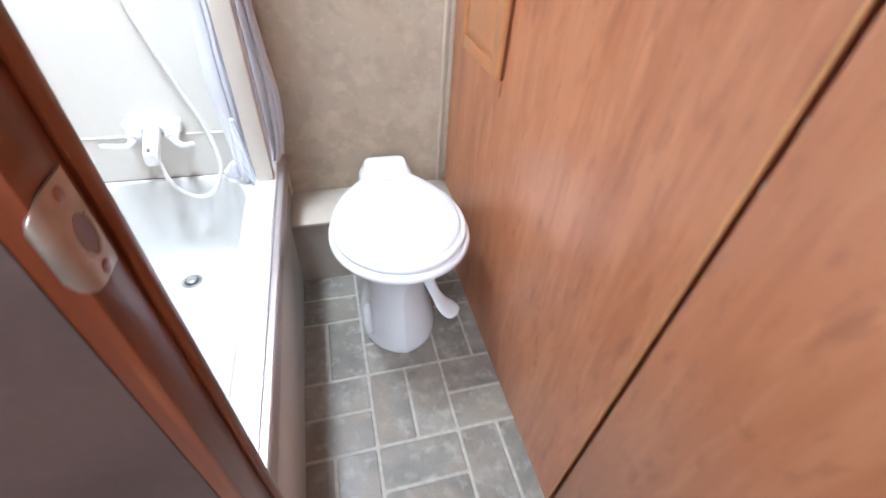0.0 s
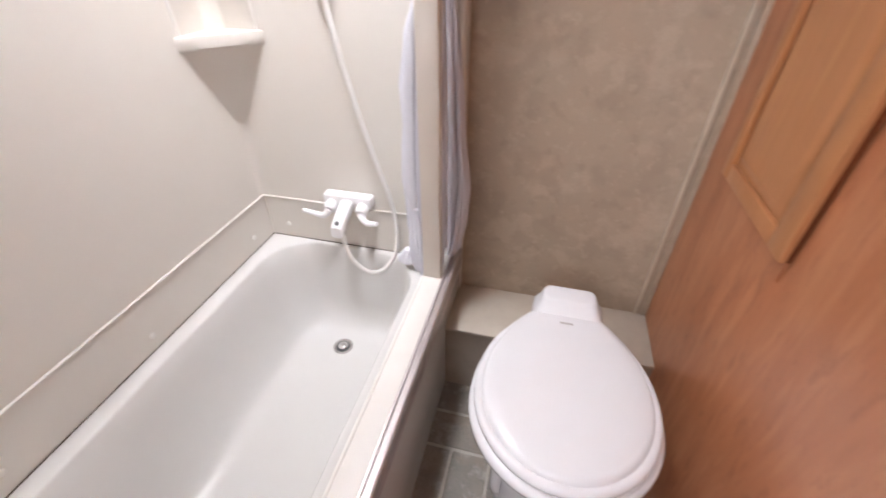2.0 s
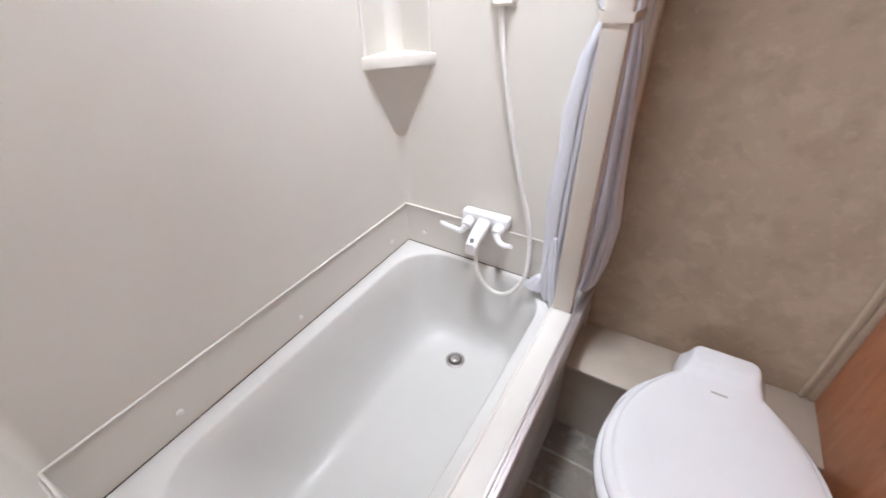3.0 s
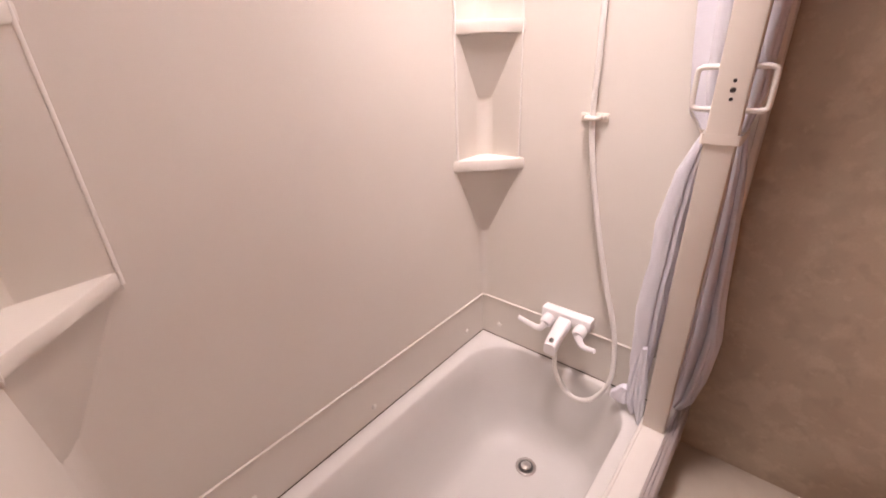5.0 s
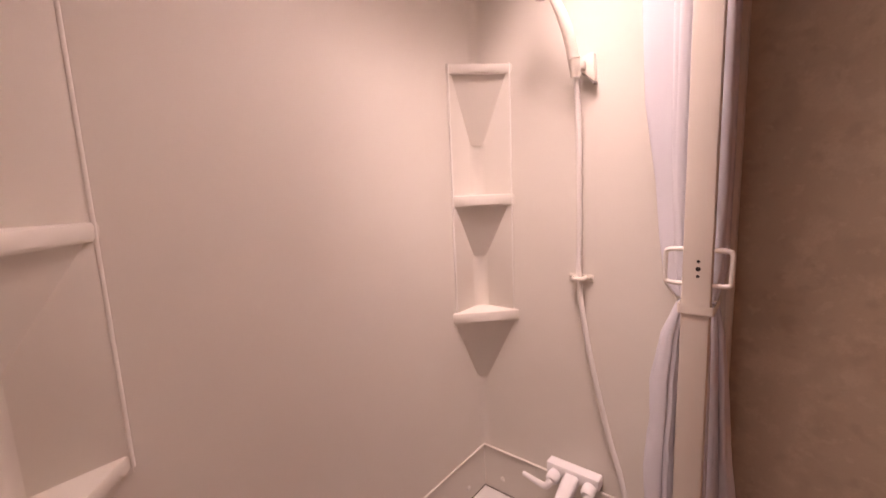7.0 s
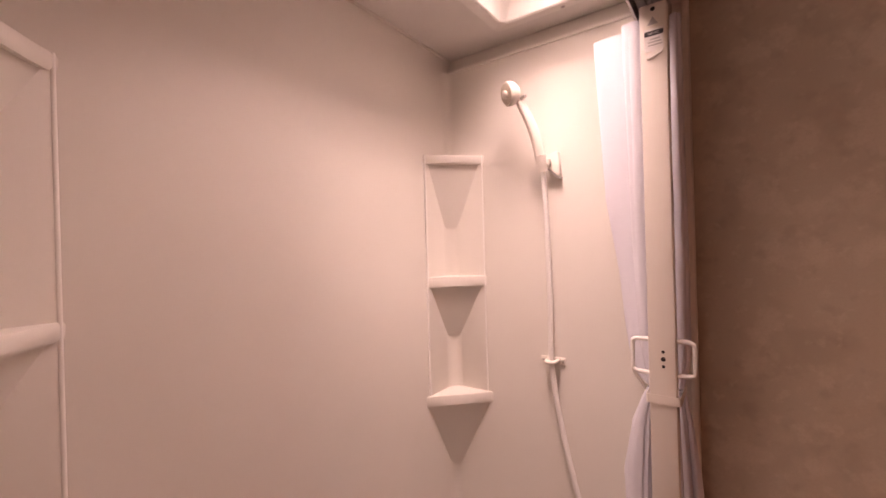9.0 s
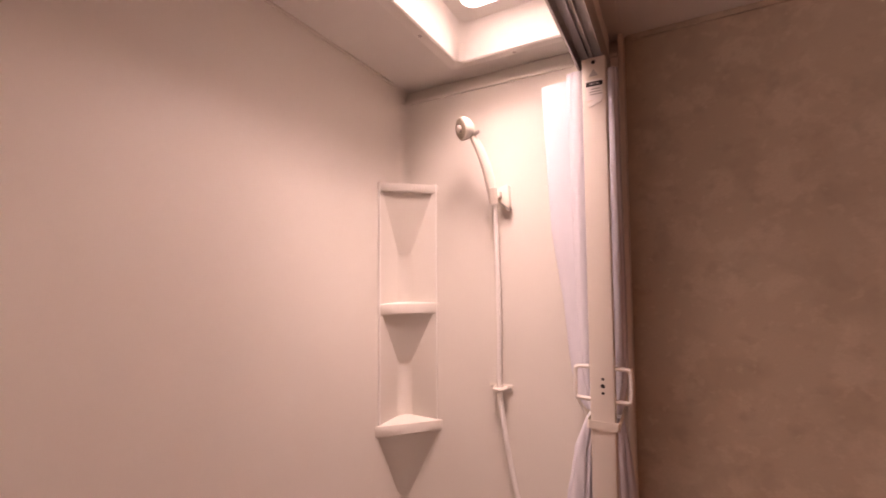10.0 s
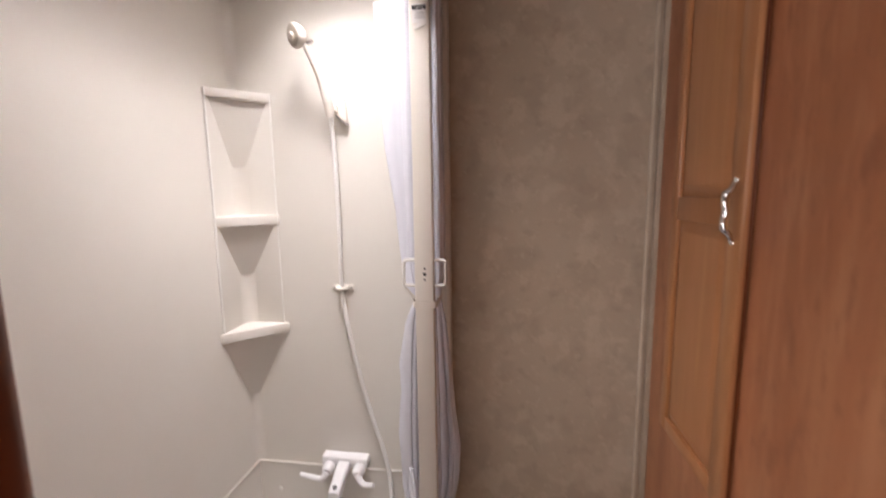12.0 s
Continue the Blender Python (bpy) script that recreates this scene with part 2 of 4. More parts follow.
def prism(outline, axis, lo, hi, bevel=0.0):
    """An outline of (u, v) pairs pushed along an axis: x takes (y, z), y takes (x, z), z takes (x, y)."""
    def at(u, v, w):
        return {"x": (w, u, v), "y": (u, w, v), "z": (u, v, w)}[axis]
    bm = loft([[at(u, v, lo) for u, v in outline], [at(u, v, hi) for u, v in outline]])
    if bevel:
        bmesh.ops.bevel(bm, geom=bm.edges[:], offset=bevel, segments=2, affect="EDGES", profile=0.5)
    return bm


def rounded(x0, x1, y0, y1, r, n=8):
    """The outline of a rectangle with round corners."""
    out = []
    for cx, cy, a0 in ((x1 - r, y1 - r, 0), (x0 + r, y1 - r, 90), (x0 + r, y0 + r, 180), (x1 - r, y0 + r, 270)):
        for k in range(n + 1):
            a = radians(a0 + 90 * k / n)
            out.append((cx + r * math.cos(a), cy + r * math.sin(a)))
    return out


def join(*bms):
    out = bmesh.new()
    for b in bms:
        me = bpy.data.meshes.new("tmp")
        b.to_mesh(me)
        b.free()
        out.from_mesh(me)
        bpy.data.meshes.remove(me)
    return out


def plane_with_hole(outer, inner, z0, z1):
    """A slab with a hole; outer and inner are outlines of one length."""
    rings = [[(x, y, z0) for x, y in outer], [(x, y, z0) for x, y in inner], [(x, y, z1) for x, y in inner], [(x, y, z1) for x, y in outer]]
    return loft(rings + [rings[0]], cap=False)


# ---- the place in metres ----
LEFT, FAR, NEAR, WOODX, TOP = -0.792, 1.407, 0.300, 0.487, 2.107
PAPERY = 1.433
TUBX = -0.118            # face of the tub's apron

# ---- structure ----
floor = thing("floor", (0, 0, 0), "grey slate-look vinyl floor in a basket-weave brick pattern", "floor", kind="structure")
put("grout_bed", box(-1.0, 0.6, -1.3, 1.5, -0.06, -0.0015), GROUT, floor, smooth=0)

put("wall_left", box(LEFT - 0.06, LEFT, NEAR - 0.1, FAR + 0.06, 0.0, TOP), ACRYLIC, None,
    "cream glossy acrylic shower surround wall above the tub", "wall", "structure", smooth=0)
put("wall_far_shower", box(LEFT, -0.112, FAR, FAR + 0.07, 0.0, 2.055), ACRYLIC, None,
    "cream acrylic shower wall behind the faucet", "wall", "structure", smooth=0)
put("wall_far_shower_flange", prism([(FAR + 0.004, 2.055), (FAR + 0.032, TOP), (FAR + 0.07, TOP), (FAR + 0.07, 2.055)], "x", LEFT, -0.112), ACRYLIC, None,
    "cream strip closing the shower wall to the ceiling", "wall", "structure", smooth=0)
put("wall_far", box(-0.112, WOODX + 0.06, PAPERY, PAPERY + 0.06, 0.0, TOP), WALLPAPER, None,
    "mottled taupe wallpaper wall behind the toilet", "wall", "structure", smooth=0)
put("wall_near_shower", box(LEFT, -0.192, NEAR - 0.05, NEAR, 0.0, TOP), ACRYLIC, None,
    "cream acrylic end wall of the shower", "wall", "structure", smooth=0)
put("wall_right", box(WOODX, WOODX + 0.05, 0.293, PAPERY, 0.0, TOP), WOOD, None,
    "reddish cherry wood-grain panel wall beside the toilet", "wall", "structure", smooth=0)
put("wall_right_edge_band", box(WOODX - 0.0012, WOODX + 0.004, 0.2912, 0.293, 0.0, TOP), GOLD, None,
    "thin golden edge banding on the wood panel wall", "trim", "structure", smooth=0)
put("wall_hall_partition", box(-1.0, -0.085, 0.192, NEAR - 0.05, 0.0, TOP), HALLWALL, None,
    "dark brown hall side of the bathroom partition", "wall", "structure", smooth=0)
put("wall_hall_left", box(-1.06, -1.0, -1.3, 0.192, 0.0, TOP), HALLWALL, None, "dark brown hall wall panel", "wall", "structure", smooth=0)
put("wall_hall_right", box(0.56, 0.62, -1.3, 0.293, 0.0, TOP), WOOD, None, "cherry wood-grain hall wall panel", "wall", "structure", smooth=0)
# no window is seen here; opening, frame and pane added for the fill lamp
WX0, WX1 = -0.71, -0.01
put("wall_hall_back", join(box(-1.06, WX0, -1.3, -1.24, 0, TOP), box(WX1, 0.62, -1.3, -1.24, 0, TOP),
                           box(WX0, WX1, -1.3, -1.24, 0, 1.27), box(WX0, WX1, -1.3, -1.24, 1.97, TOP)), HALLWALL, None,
    "unseen dark brown hall wall, opened for the added fill lamp", "wall", "structure", smooth=0)
win = thing("fill_window_1", (-0.36, -1.27, 1.27), "unseen hall window in a dark frame, added for the fill lamp", "window", kind="structure")
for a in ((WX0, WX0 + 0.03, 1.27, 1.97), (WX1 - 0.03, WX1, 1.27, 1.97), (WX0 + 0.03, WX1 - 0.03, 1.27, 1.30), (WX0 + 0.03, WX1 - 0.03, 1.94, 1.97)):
    part("fill_window_frame", box(a[0], a[1], -1.29, -1.25, a[2], a[3], 0.004), MAHOGANY, win)
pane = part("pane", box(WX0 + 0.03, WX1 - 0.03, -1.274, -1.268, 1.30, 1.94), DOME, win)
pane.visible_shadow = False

# ceiling with the skylight's hole
cx0, cx1, cy0, cy1 = SKY_X[0], SKY_X[1], SKY_Y[0], SKY_Y[1]
ceiling = put("ceiling", join(
    box(LEFT - 0.06, cx0, 0.2, 1.5, TOP, TOP + 0.05), box(cx1, 0.62, 0.2, 1.5, TOP, TOP + 0.05),
    box(cx0, cx1, 0.2, cy0, TOP, TOP + 0.05), box(cx0, cx1, cy1, 1.5, TOP, TOP + 0.05),
    box(-1.06, 0.62, -1.3, 0.2, TOP, TOP + 0.05)), CEIL, None, "cream panel ceiling of the bathroom and hall", "ceiling", "structure", smooth=0)

# door jamb of the bathroom, with a rounded stop
jamb = thing("door_frame", (-0.07, 0.22, 0), "dark mahogany-stained door jamb with a steel strike plate", "door frame", kind="structure")
part("jamb", box(-0.085, -0.066, 0.1915, 0.232, 0, TOP, 0.003), MAHOGANY, jamb)
part("stop", prism([(-0.085, 0.232), (-0.064, 0.232), (-0.061, 0.236), (-0.061, 0.243), (-0.064, 0.247), (-0.085, 0.247)], "z", 0, TOP), MAHOGANY, jamb, "rounded dark stop moulding")
bend = [(0.2235, -0.0645, 0.030), (0.212, -0.0640, 0.030), (0.2035, -0.0640, 0.0298), (0.199, -0.0643, 0.0292), (0.195, -0.0652, 0.028), (0.1918, -0.0668, 0.0255), (0.1895, -0.0690, 0.022), (0.1885, -0.0712, 0.016)]
strike = part("strike_plate", loft([[(x, y, 1.064 - h), (x + 0.0004, y - 0.0003, 1.064 - h * 0.94), (x + 0.0004, y - 0.0003, 1.064 + h * 0.94), (x, y, 1.064 + h), (x - 0.0016, y + 0.0012, 1.064 + h), (x - 0.0016, y + 0.0012, 1.064 - h)]
                                    for y, x, h in bend]), STRIKE, jamb, "steel strike plate with a curved lip", smooth=50)
oval = [(math.cos(radians(a)), math.sin(radians(a))) for a in range(0, 360, 15)]
part("bolt_hole", loft([[(x, 0.2105 + r * 0.0078 * c, 1.062 + r * 0.0125 * d) for c, d in oval] for x, r in ((-0.0642, 1.0), (-0.0634, 1.0))]), MAHOGANY, strike, "oval bolt hole")
part("hole_rim", join(*[tube([(-0.0635, 0.2105 + 0.0084 * math.cos(a), 1.062 + 0.0132 * math.sin(a)) for a in np.linspace(-2.6, 0.7, 14)], 0.0011, 6)]), STRIKE, strike, "pressed steel rim")
for z in (1.0865, 1.0405):
    part("screw", lathe([(0.0042, 0), (0.0042, 0.0006), (0.002, 0.001)], (-0.0640, 0.210, z), (1, 0, 0), 12), MAHOGANY, strike)

# open door slab lying along the hall, past a dark gap
door = thing("door_1", (0.49, 0.28, 0), "open cherry wood-grain slab door folded flat along the hall", "door", kind="structure")
part("slab", box(0.487, 0.52, -0.36, 0.279, 0.012, 2.02, 0.002), WOOD, door)
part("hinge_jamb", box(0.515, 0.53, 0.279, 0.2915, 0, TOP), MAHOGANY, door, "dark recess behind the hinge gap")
for z in (1.055, 0.985):
    part("hinge_tab", box(0.4885, 0.494, 0.2765, 0.2805, z - 0.008, z + 0.008, 0.001), BATTEN, door, "small pale hinge tab")
part("door_handle", lathe([(0.012, 0), (0.012, 0.03), (0.026, 0.036), (0.028, 0.05), (0.02, 0.06), (0.004, 0.062)], (0.487, -0.30, 1.0), (-1, 0, 0), 24), NICKEL, door)

# trims
put("trim_corner_batten", join(box(0.458, 0.4668, PAPERY - 0.005, PAPERY, 0.28, TOP - 0.014, 0.001), box(0.4698, 0.4868, PAPERY - 0.009, PAPERY, 0.28, TOP - 0.014, 0.0025)),
    WALLPAPER, None, "taupe papered batten strip in the wall corner", "trim", "structure")
put("trim_corner_bead", box(0.4495, 0.4582, PAPERY - 0.011, PAPERY, 0.28, TOP - 0.014, 0.003), BATTEN, None, "pale bead beside the corner batten", "trim", "structure")
put("trim_ceiling_cove", box(-0.105, WOODX, PAPERY - 0.008, PAPERY, TOP - 0.014, TOP, 0.002), WALLPAPER, None, "narrow taupe strip under the ceiling", "trim", "structure")
put("trim_shower_edge", box(-0.126, -0.113, FAR - 0.008, PAPERY, 0.40, TOP - 0.002, 0.004), PVC, None, "cream edge strip of the shower surround", "trim", "structure")
put("trim_shower_ceiling", join(box(LEFT, -0.126, FAR - 0.006, FAR + 0.006, 2.048, 2.058, 0.003), box(LEFT, LEFT + 0.006, NEAR, FAR, TOP - 0.008, TOP, 0.002)), ACRYLIC, None,
    "thin cream bead along the top of the shower walls", "trim", "structure")

# ledge behind the toilet
ledge = thing("ledge", (0.19, 1.33, 0), "boxed-in ledge with a cream top behind the toilet", "ledge", kind="structure")
part("riser", box(TUBX, WOODX, 1.228, PAPERY, 0, 0.268), RISER, ledge)
part("ledge_top", box(TUBX, WOODX, 1.221, PAPERY, 0.268, 0.28, 0.003), LEDGE, ledge)

# rounded inner corners of the moulded surround
for nm, cy_, sy in (("wall_corner_far", FAR, -1), ("wall_corner_near", NEAR, 1)):
    r = 0.028
    arc = [(LEFT + r - r * math.cos(radians(a)), cy_ + sy * (r - r * math.sin(radians(a)))) for a in range(0, 91, 10)]
    put(nm, prism([(LEFT - 0.002, cy_ - sy * 0.002)] + arc, "z", 0.40, 2.054 if sy < 0 else TOP), ACRYLIC, None, "rounded inner corner of the cream shower surround", "wall", "structure", smooth=30)

# ---- skylight ----
skyl = thing("skylight", (-0.38, 0.99, TOP), "white moulded ceiling skylight with a deep well", "skylight")
n = 8
o1 = rounded(cx0 - 0.03, cx1 + 0.03, cy0 - 0.03, cy1 + 0.03, 0.02, n)
i1 = rounded(cx0, cx1, cy0, cy1, 0.015, n)
i1b = rounded(cx0 + 0.004, cx1 - 0.004, cy0 + 0.004, cy1 - 0.004, 0.018, n)
i2 = rounded(cx0 + 0.03, cx1 - 0.03, cy0 + 0.03, cy1 - 0.03, 0.03, n)
i3 = rounded(cx0 + 0.065, cx1 - 0.065, cy0 + 0.065, cy1 - 0.065, 0.035, n)
part("flange", loft([[(x, y, TOP - 0.0005) for x, y in o1], [(x, y, TOP - 0.009) for x, y in o1], [(x, y, TOP - 0.012) for x, y in i1], [(x, y, TOP - 0.008) for x, y in i1b]], cap=False), SATIN, skyl)
part("well", loft([[(x, y, TOP - 0.008) for x, y in i1b], [(x, y, TOP + 0.085) for x, y in i2], [(x, y, TOP + 0.092) for x, y in i3], [(x, y, TOP + 0.12) for x, y in i3]], cap=False), SATIN, skyl)
for x, y in ((cx0 - 0.017, 1.15), (cx0 - 0.017, 0.9), (-0.38, cy1 + 0.017)):
    part("screw", lathe([(0.005, 0), (0.005, 0.002), (0.003, 0.0035)], (x, y, TOP - 0.0095), (0, 0, -1), 12), ALU, skyl)
rings = []
for k in range(7):
    f = k / 7
    rings.append([(-0.38 + (x + 0.38) * math.sqrt(1 - f * f), 1.0525 + (y - 1.0525) * math.sqrt(1 - f * f), TOP + 0.15 + 0.08 * f) for x, y in rounded(cx0 - 0.02, cx1 + 0.02, cy0 - 0.02, cy1 + 0.02, 0.06, n)])
dome = part("dome", loft(rings), DOME, skyl, "clear acrylic dome")
dome.visible_shadow = False

# ---- bathtub ----
tub = thing("bathtub", (-0.46, 0.85, 0), "white acrylic bathtub with a rounded basin along the wall", "bathtub")
RIM = 0.404


def basin(inl, inr, inn, inf, r, z):
    return [(x, y, z) for x, y in rounded(LEFT + 0.004 + inl, -0.187 - inr, NEAR + 0.004 + inn, FAR - 0.006 - inf, r, 10)]


rows = [basin(0, 0, 0, 0, 0.004, 0.30), basin(0, 0, 0, 0, 0.004, RIM - 0.004), basin(0.004, 0.004, 0.004, 0.004, 0.006, RIM),
        basin(0.048, 0.042, 0.06, 0.018, 0.15, RIM), basin(0.051, 0.045, 0.063, 0.021, 0.148, RIM - 0.002), basin(0.054, 0.048, 0.068, 0.024, 0.145, RIM - 0.007),
        basin(0.066, 0.054, 0.085, 0.030, 0.143, 0.36), basin(0.074, 0.060, 0.11, 0.036, 0.14, 0.31), basin(0.092, 0.074, 0.17, 0.052, 0.13, 0.19), basin(0.112, 0.086, 0.205, 0.064, 0.122, 0.135),
        basin(0.128, 0.102, 0.235, 0.082, 0.112, 0.103), basin(0.150, 0.124, 0.27, 0.108, 0.095, 0.086), basin(0.185, 0.16, 0.31, 0.145, 0.06, 0.0805),
        basin(0.24, 0.21, 0.40, 0.24, 0.03, 0.079)]
bm = loft(rows, cap=False)
bm.faces.new([v for v in bm.verts if abs(v.co.z - 0.079) < 1e-5])
bmesh.ops.recalc_face_normals(bm, faces=bm.faces[:])
part("basin", bm, TUBWHITE, tub, smooth=60)
part("apron", box(-0.165, TUBX, NEAR, 1.42, 0, 0.405, 0.004), TUBWHITE, tub, "plain white apron panel")
part("tile_flange", join(box(LEFT, LEFT + 0.006, NEAR, FAR, RIM - 0.002, 0.553), box(LEFT, -0.126, FAR - 0.010, FAR, RIM - 0.002, 0.553), box(LEFT, -0.19, NEAR, NEAR + 0.006, RIM - 0.002, 0.553)), ACRYLIC, tub)
part("flange_bead", join(tube([(LEFT + 0.007, NEAR + 0.008, 0.556), (LEFT + 0.007, FAR - 0.012, 0.556)], 0.0036, 8),
                         tube([(LEFT + 0.007, FAR - 0.010, 0.556), (-0.13, FAR - 0.010, 0.556)], 0.0036, 8),
                         tube([(LEFT + 0.007, NEAR + 0.008, 0.556), (-0.2, NEAR + 0.008, 0.556)], 0.0036, 8)), ACRYLIC, tub, "raised pale bead")
part("seal", join(box(LEFT + 0.005, LEFT + 0.0090, NEAR + 0.01, FAR - 0.01, RIM - 0.001, RIM + 0.0018), box(LEFT + 0.008, -0.19, FAR - 0.0130, FAR - 0.009, RIM - 0.001, RIM + 0.0018)), RUBBER, tub, "dark hairline seal")
for p, ax in (((LEFT + 0.006, 0.52, 0.455), (1, 0, 0)), ((LEFT + 0.006, 0.87, 0.445), (1, 0, 0)), ((LEFT + 0.006, 1.30, 0.45), (1, 0, 0)), ((-0.715, FAR - 0.01, 0.455), (0, -1, 0))):
    part("screw_cap", lathe([(0.008, 0), (0.008, 0.002), (0.005, 0.0038)], p, ax, 16), SATIN, tub)
drain = part("drain", lathe([(0.034, 0.0795), (0.034, 0.083), (0.030, 0.0845), (0.026, 0.083), (0.024, 0.0805)], (-0.490, 1.222, 0)), TRACKGREY, tub, "dull grey drain ring")
part("drain_recess", lathe([(0.0245, 0.0795), (0.0245, 0.0822)], (-0.490, 1.222, 0)), GUNMETAL, drain)
part("stopper", lathe([(0.016, 0.081), (0.017, 0.087), (0.013, 0.090), (0.004, 0.0915)], (-0.490, 1.222, 0)), CHROME, drain)

# ---- folding shower door: sill, track, post, pleated curtain ----
sd = thing("folding_shower_door", (-0.16, 1.25, 0.40), "cream folding shower door tied back at its post", "shower door")
part("sill", box(-0.187, -0.133, NEAR, 1.40, 0.39, 0.456, 0.004), SATIN, sd, "flat white sill strip")
prof = [(-0.133, 0.395), (-0.107, 0.395), (-0.107, 0.425), (-0.110, 0.430), (-0.110, 0.440), (-0.107, 0.444), (-0.107, 0.458), (-0.111, 0.462), (-0.118, 0.462), (-0.120, 0.456), (-0.126, 0.456), (-0.127, 0.463), (-0.1325, 0.463)]
part("sill_rail", prism(prof, "y", NEAR, 1.395), ALU, sd, "polished aluminium edge rail")
part("sill_bead", tube([(-0.189, NEAR, 0.453), (-0.189, 1.33, 0.453)], 0.005, 8), SATIN, sd)
rail = [(-0.207, 2.045), (-0.207, 1.985), (-0.202, 1.985), (-0.202, 2.015), (-0.184, 2.015), (-0.184, 2.004), (-0.181, 2.004), (-0.181, 2.015),
        (-0.173, 2.015), (-0.173, 2.004), (-0.170, 2.004), (-0.170, 2.015), (-0.150, 2.015), (-0.150, 1.985), (-0.145, 1.985), (-0.145, 2.045)]
part("track", prism(rail, "y", NEAR, FAR), TRACKGREY, sd, "grey grooved overhead track")
part("header", box(-0.205, -0.147, NEAR, FAR, 2.045, TOP), SATIN, sd)
part("header_flange", box(-0.147, -0.113, NEAR, 1.345, TOP - 0.008, TOP, 0.003), SATIN, sd)
P0, P1 = -0.188, -0.137
post = part("post", box(P0, P1, 1.242, 1.268, 0.4565, 1.980, 0.003, 3), PVC, sd, "cream post with screw holes and a notice label")
# flat near-black discs: the shade inside the holes is put into their colour
for z, r in ((1.267, 0.0032), (1.252, 0.0046), (1.237, 0.0032)):
    part("screw_hole", lathe([(r, 0), (r, 0.0008)], ((P0 + P1) / 2 + 0.002, 1.2425, z), (0, -1, 0), 14), DARK, post)
part("top_hole", lathe([(0.0045, 0), (0.0045, 0.0008)], ((P0 + P1) / 2, 1.2425, 1.968), (0, -1, 0), 14), DARK, post)
lab = part("notice_label", box(-0.179, -0.144, 1.2412, 1.242, 1.882, 1.928), PAPER, post, "white notice label with a black heading")
part("label_heading", box(-0.179, -0.144, 1.2406, 1.2412, 1.913, 1.923), INK, lab)
for k, z in enumerate((1.906, 1.900, 1.894)):
    part("label_line", box(-0.172 + 0.003 * (k == 0), -0.150 + 0.002 * k, 1.2408, 1.2412, z - 0.0011, z + 0.0011), GREYINK, lab)
part("label_tab", prism([(-0.176, 1.874), (-0.150, 1.886), (-0.145, 1.884), (-0.146, 1.877), (-0.170, 1.866), (-0.175, 1.867)], "y", 1.2385, 1.2415), SATIN, lab)
part("label_mark", prism([(-0.173, 1.936), (-0.163, 1.952), (-0.153, 1.936)], "y", 1.2412, 1.242), GREYINK, post)
txt = bpy.data.curves.new("heading_text", "FONT")
txt.body, txt.size, txt.align_x, txt.align_y, txt.extrude = "NOTICE", 0.0056, "CENTER", "CENTER", 0.0002
tob = new("heading_text_curve", txt)
bpy.context.view_layer.update()
me = bpy.data.meshes.new_from_object(tob.evaluated_get(bpy.context.evaluated_depsgraph_get()))
bpy.data.objects.remove(tob)
bm = bmesh.new()
bm.from_mesh(me)
bmesh.ops.transform(bm, matrix=pose(-0.1615, 1.2403, 1.918, 90, 0, 0), verts=bm.verts)
part("heading_text", bm, PAPER, lab, "white lettering NOTICE", smooth=0)


def handle(side):
    x_in, x_out = (P0 + 0.002, P0 - 0.033) if side < 0 else (P1 - 0.002, P1 + 0.031)
    s = -1 if side < 0 else 1
    y = 1.257
    pts = [(x_in, y, 1.288), (x_out - s * 0.012, y, 1.288), (x_out - s * 0.003, y, 1.285), (x_out, y, 1.276), (x_out, y, 1.230),
           (x_out - s * 0.003, y, 1.221), (x_out - s * 0.012, y, 1.218), (x_in, y, 1.218)]
    return tube(smooth_path(pts, 5), 0.0046, 10)


part("handle", handle(-1), SATIN, post, "white D-shaped pull handle")
part("handle", handle(1), SATIN, post, "white D-shaped pull handle")


def lerp(rows, z):
    zs = [r[0] for r in rows]
    return [float(np.interp(z, zs, [r[k] for r in rows])) for k in range(1, len(rows[0]))]


def cloth_fold(rows, seed, creases=(), crumple=0.0):
    """One gathered fold of cloth: a flattened roll along rows of (z, x, y, half width, half depth).
    creases: rows of (angle at the bottom, angle at the top, depth, width) of the long valleys; -90 degrees faces the room."""
    rings = []
    zs = [r[0] for r in rows]
    steps = max(30, int((zs[-1] - zs[0]) / 0.006))
    for iz in range(steps + 1):
        f = iz / steps
        z = zs[0] + (zs[-1] - zs[0]) * f
        x, y, hw, hd = lerp(rows, z)
        row = []
        for k in range(72):
            a = 2 * math.pi * k / 72
            c, d = math.cos(a), math.sin(a)
            r = 1.0 + 0.06 * noise.noise((c * 0.9 + seed, d * 0.9, z * 2.4))
            for n_, (a0, a1, deep, wide) in enumerate(creases):
                at_ = radians(a0 + (a1 - a0) * f) + 0.22 * noise.noise((seed * 3 + n_ * 1.9, z * 3.1, 0.5))
                off = (a - at_ + math.pi) % (2 * math.pi) - math.pi
                fade = 0.75 + 0.8 * noise.noise((seed + 2.7 * n_, z * 2.6, 6.0))
                r -= deep * fade * math.exp(-(abs(off) / wide) ** 1.4)
                r += 0.30 * deep * fade * math.exp(-((off - 2.0 * wide) / wide) ** 2)
            if crumple:
                r += 0.9 * crumple * noise.noise((seed * 1.7 + c * 1.6, d * 1.6, z * 6.5 - 0.5 * a))
                lump = noise.noise((seed + c * 0.9, d * 0.9 + seed, z * 15 + 0.8 * a))
                r += crumple * (0.30 - 1.6 * abs(lump)) + 0.4 * crumple * noise.noise((seed + c * 2.0, d * 2.0, z * 31))
            fx = math.copysign(abs(c) ** 0.85, c)
            row.append((x + hw * r * fx, min(y + hd * r * d, FAR - 0.012), z))
        rings.append(row)
    return loft(rings)


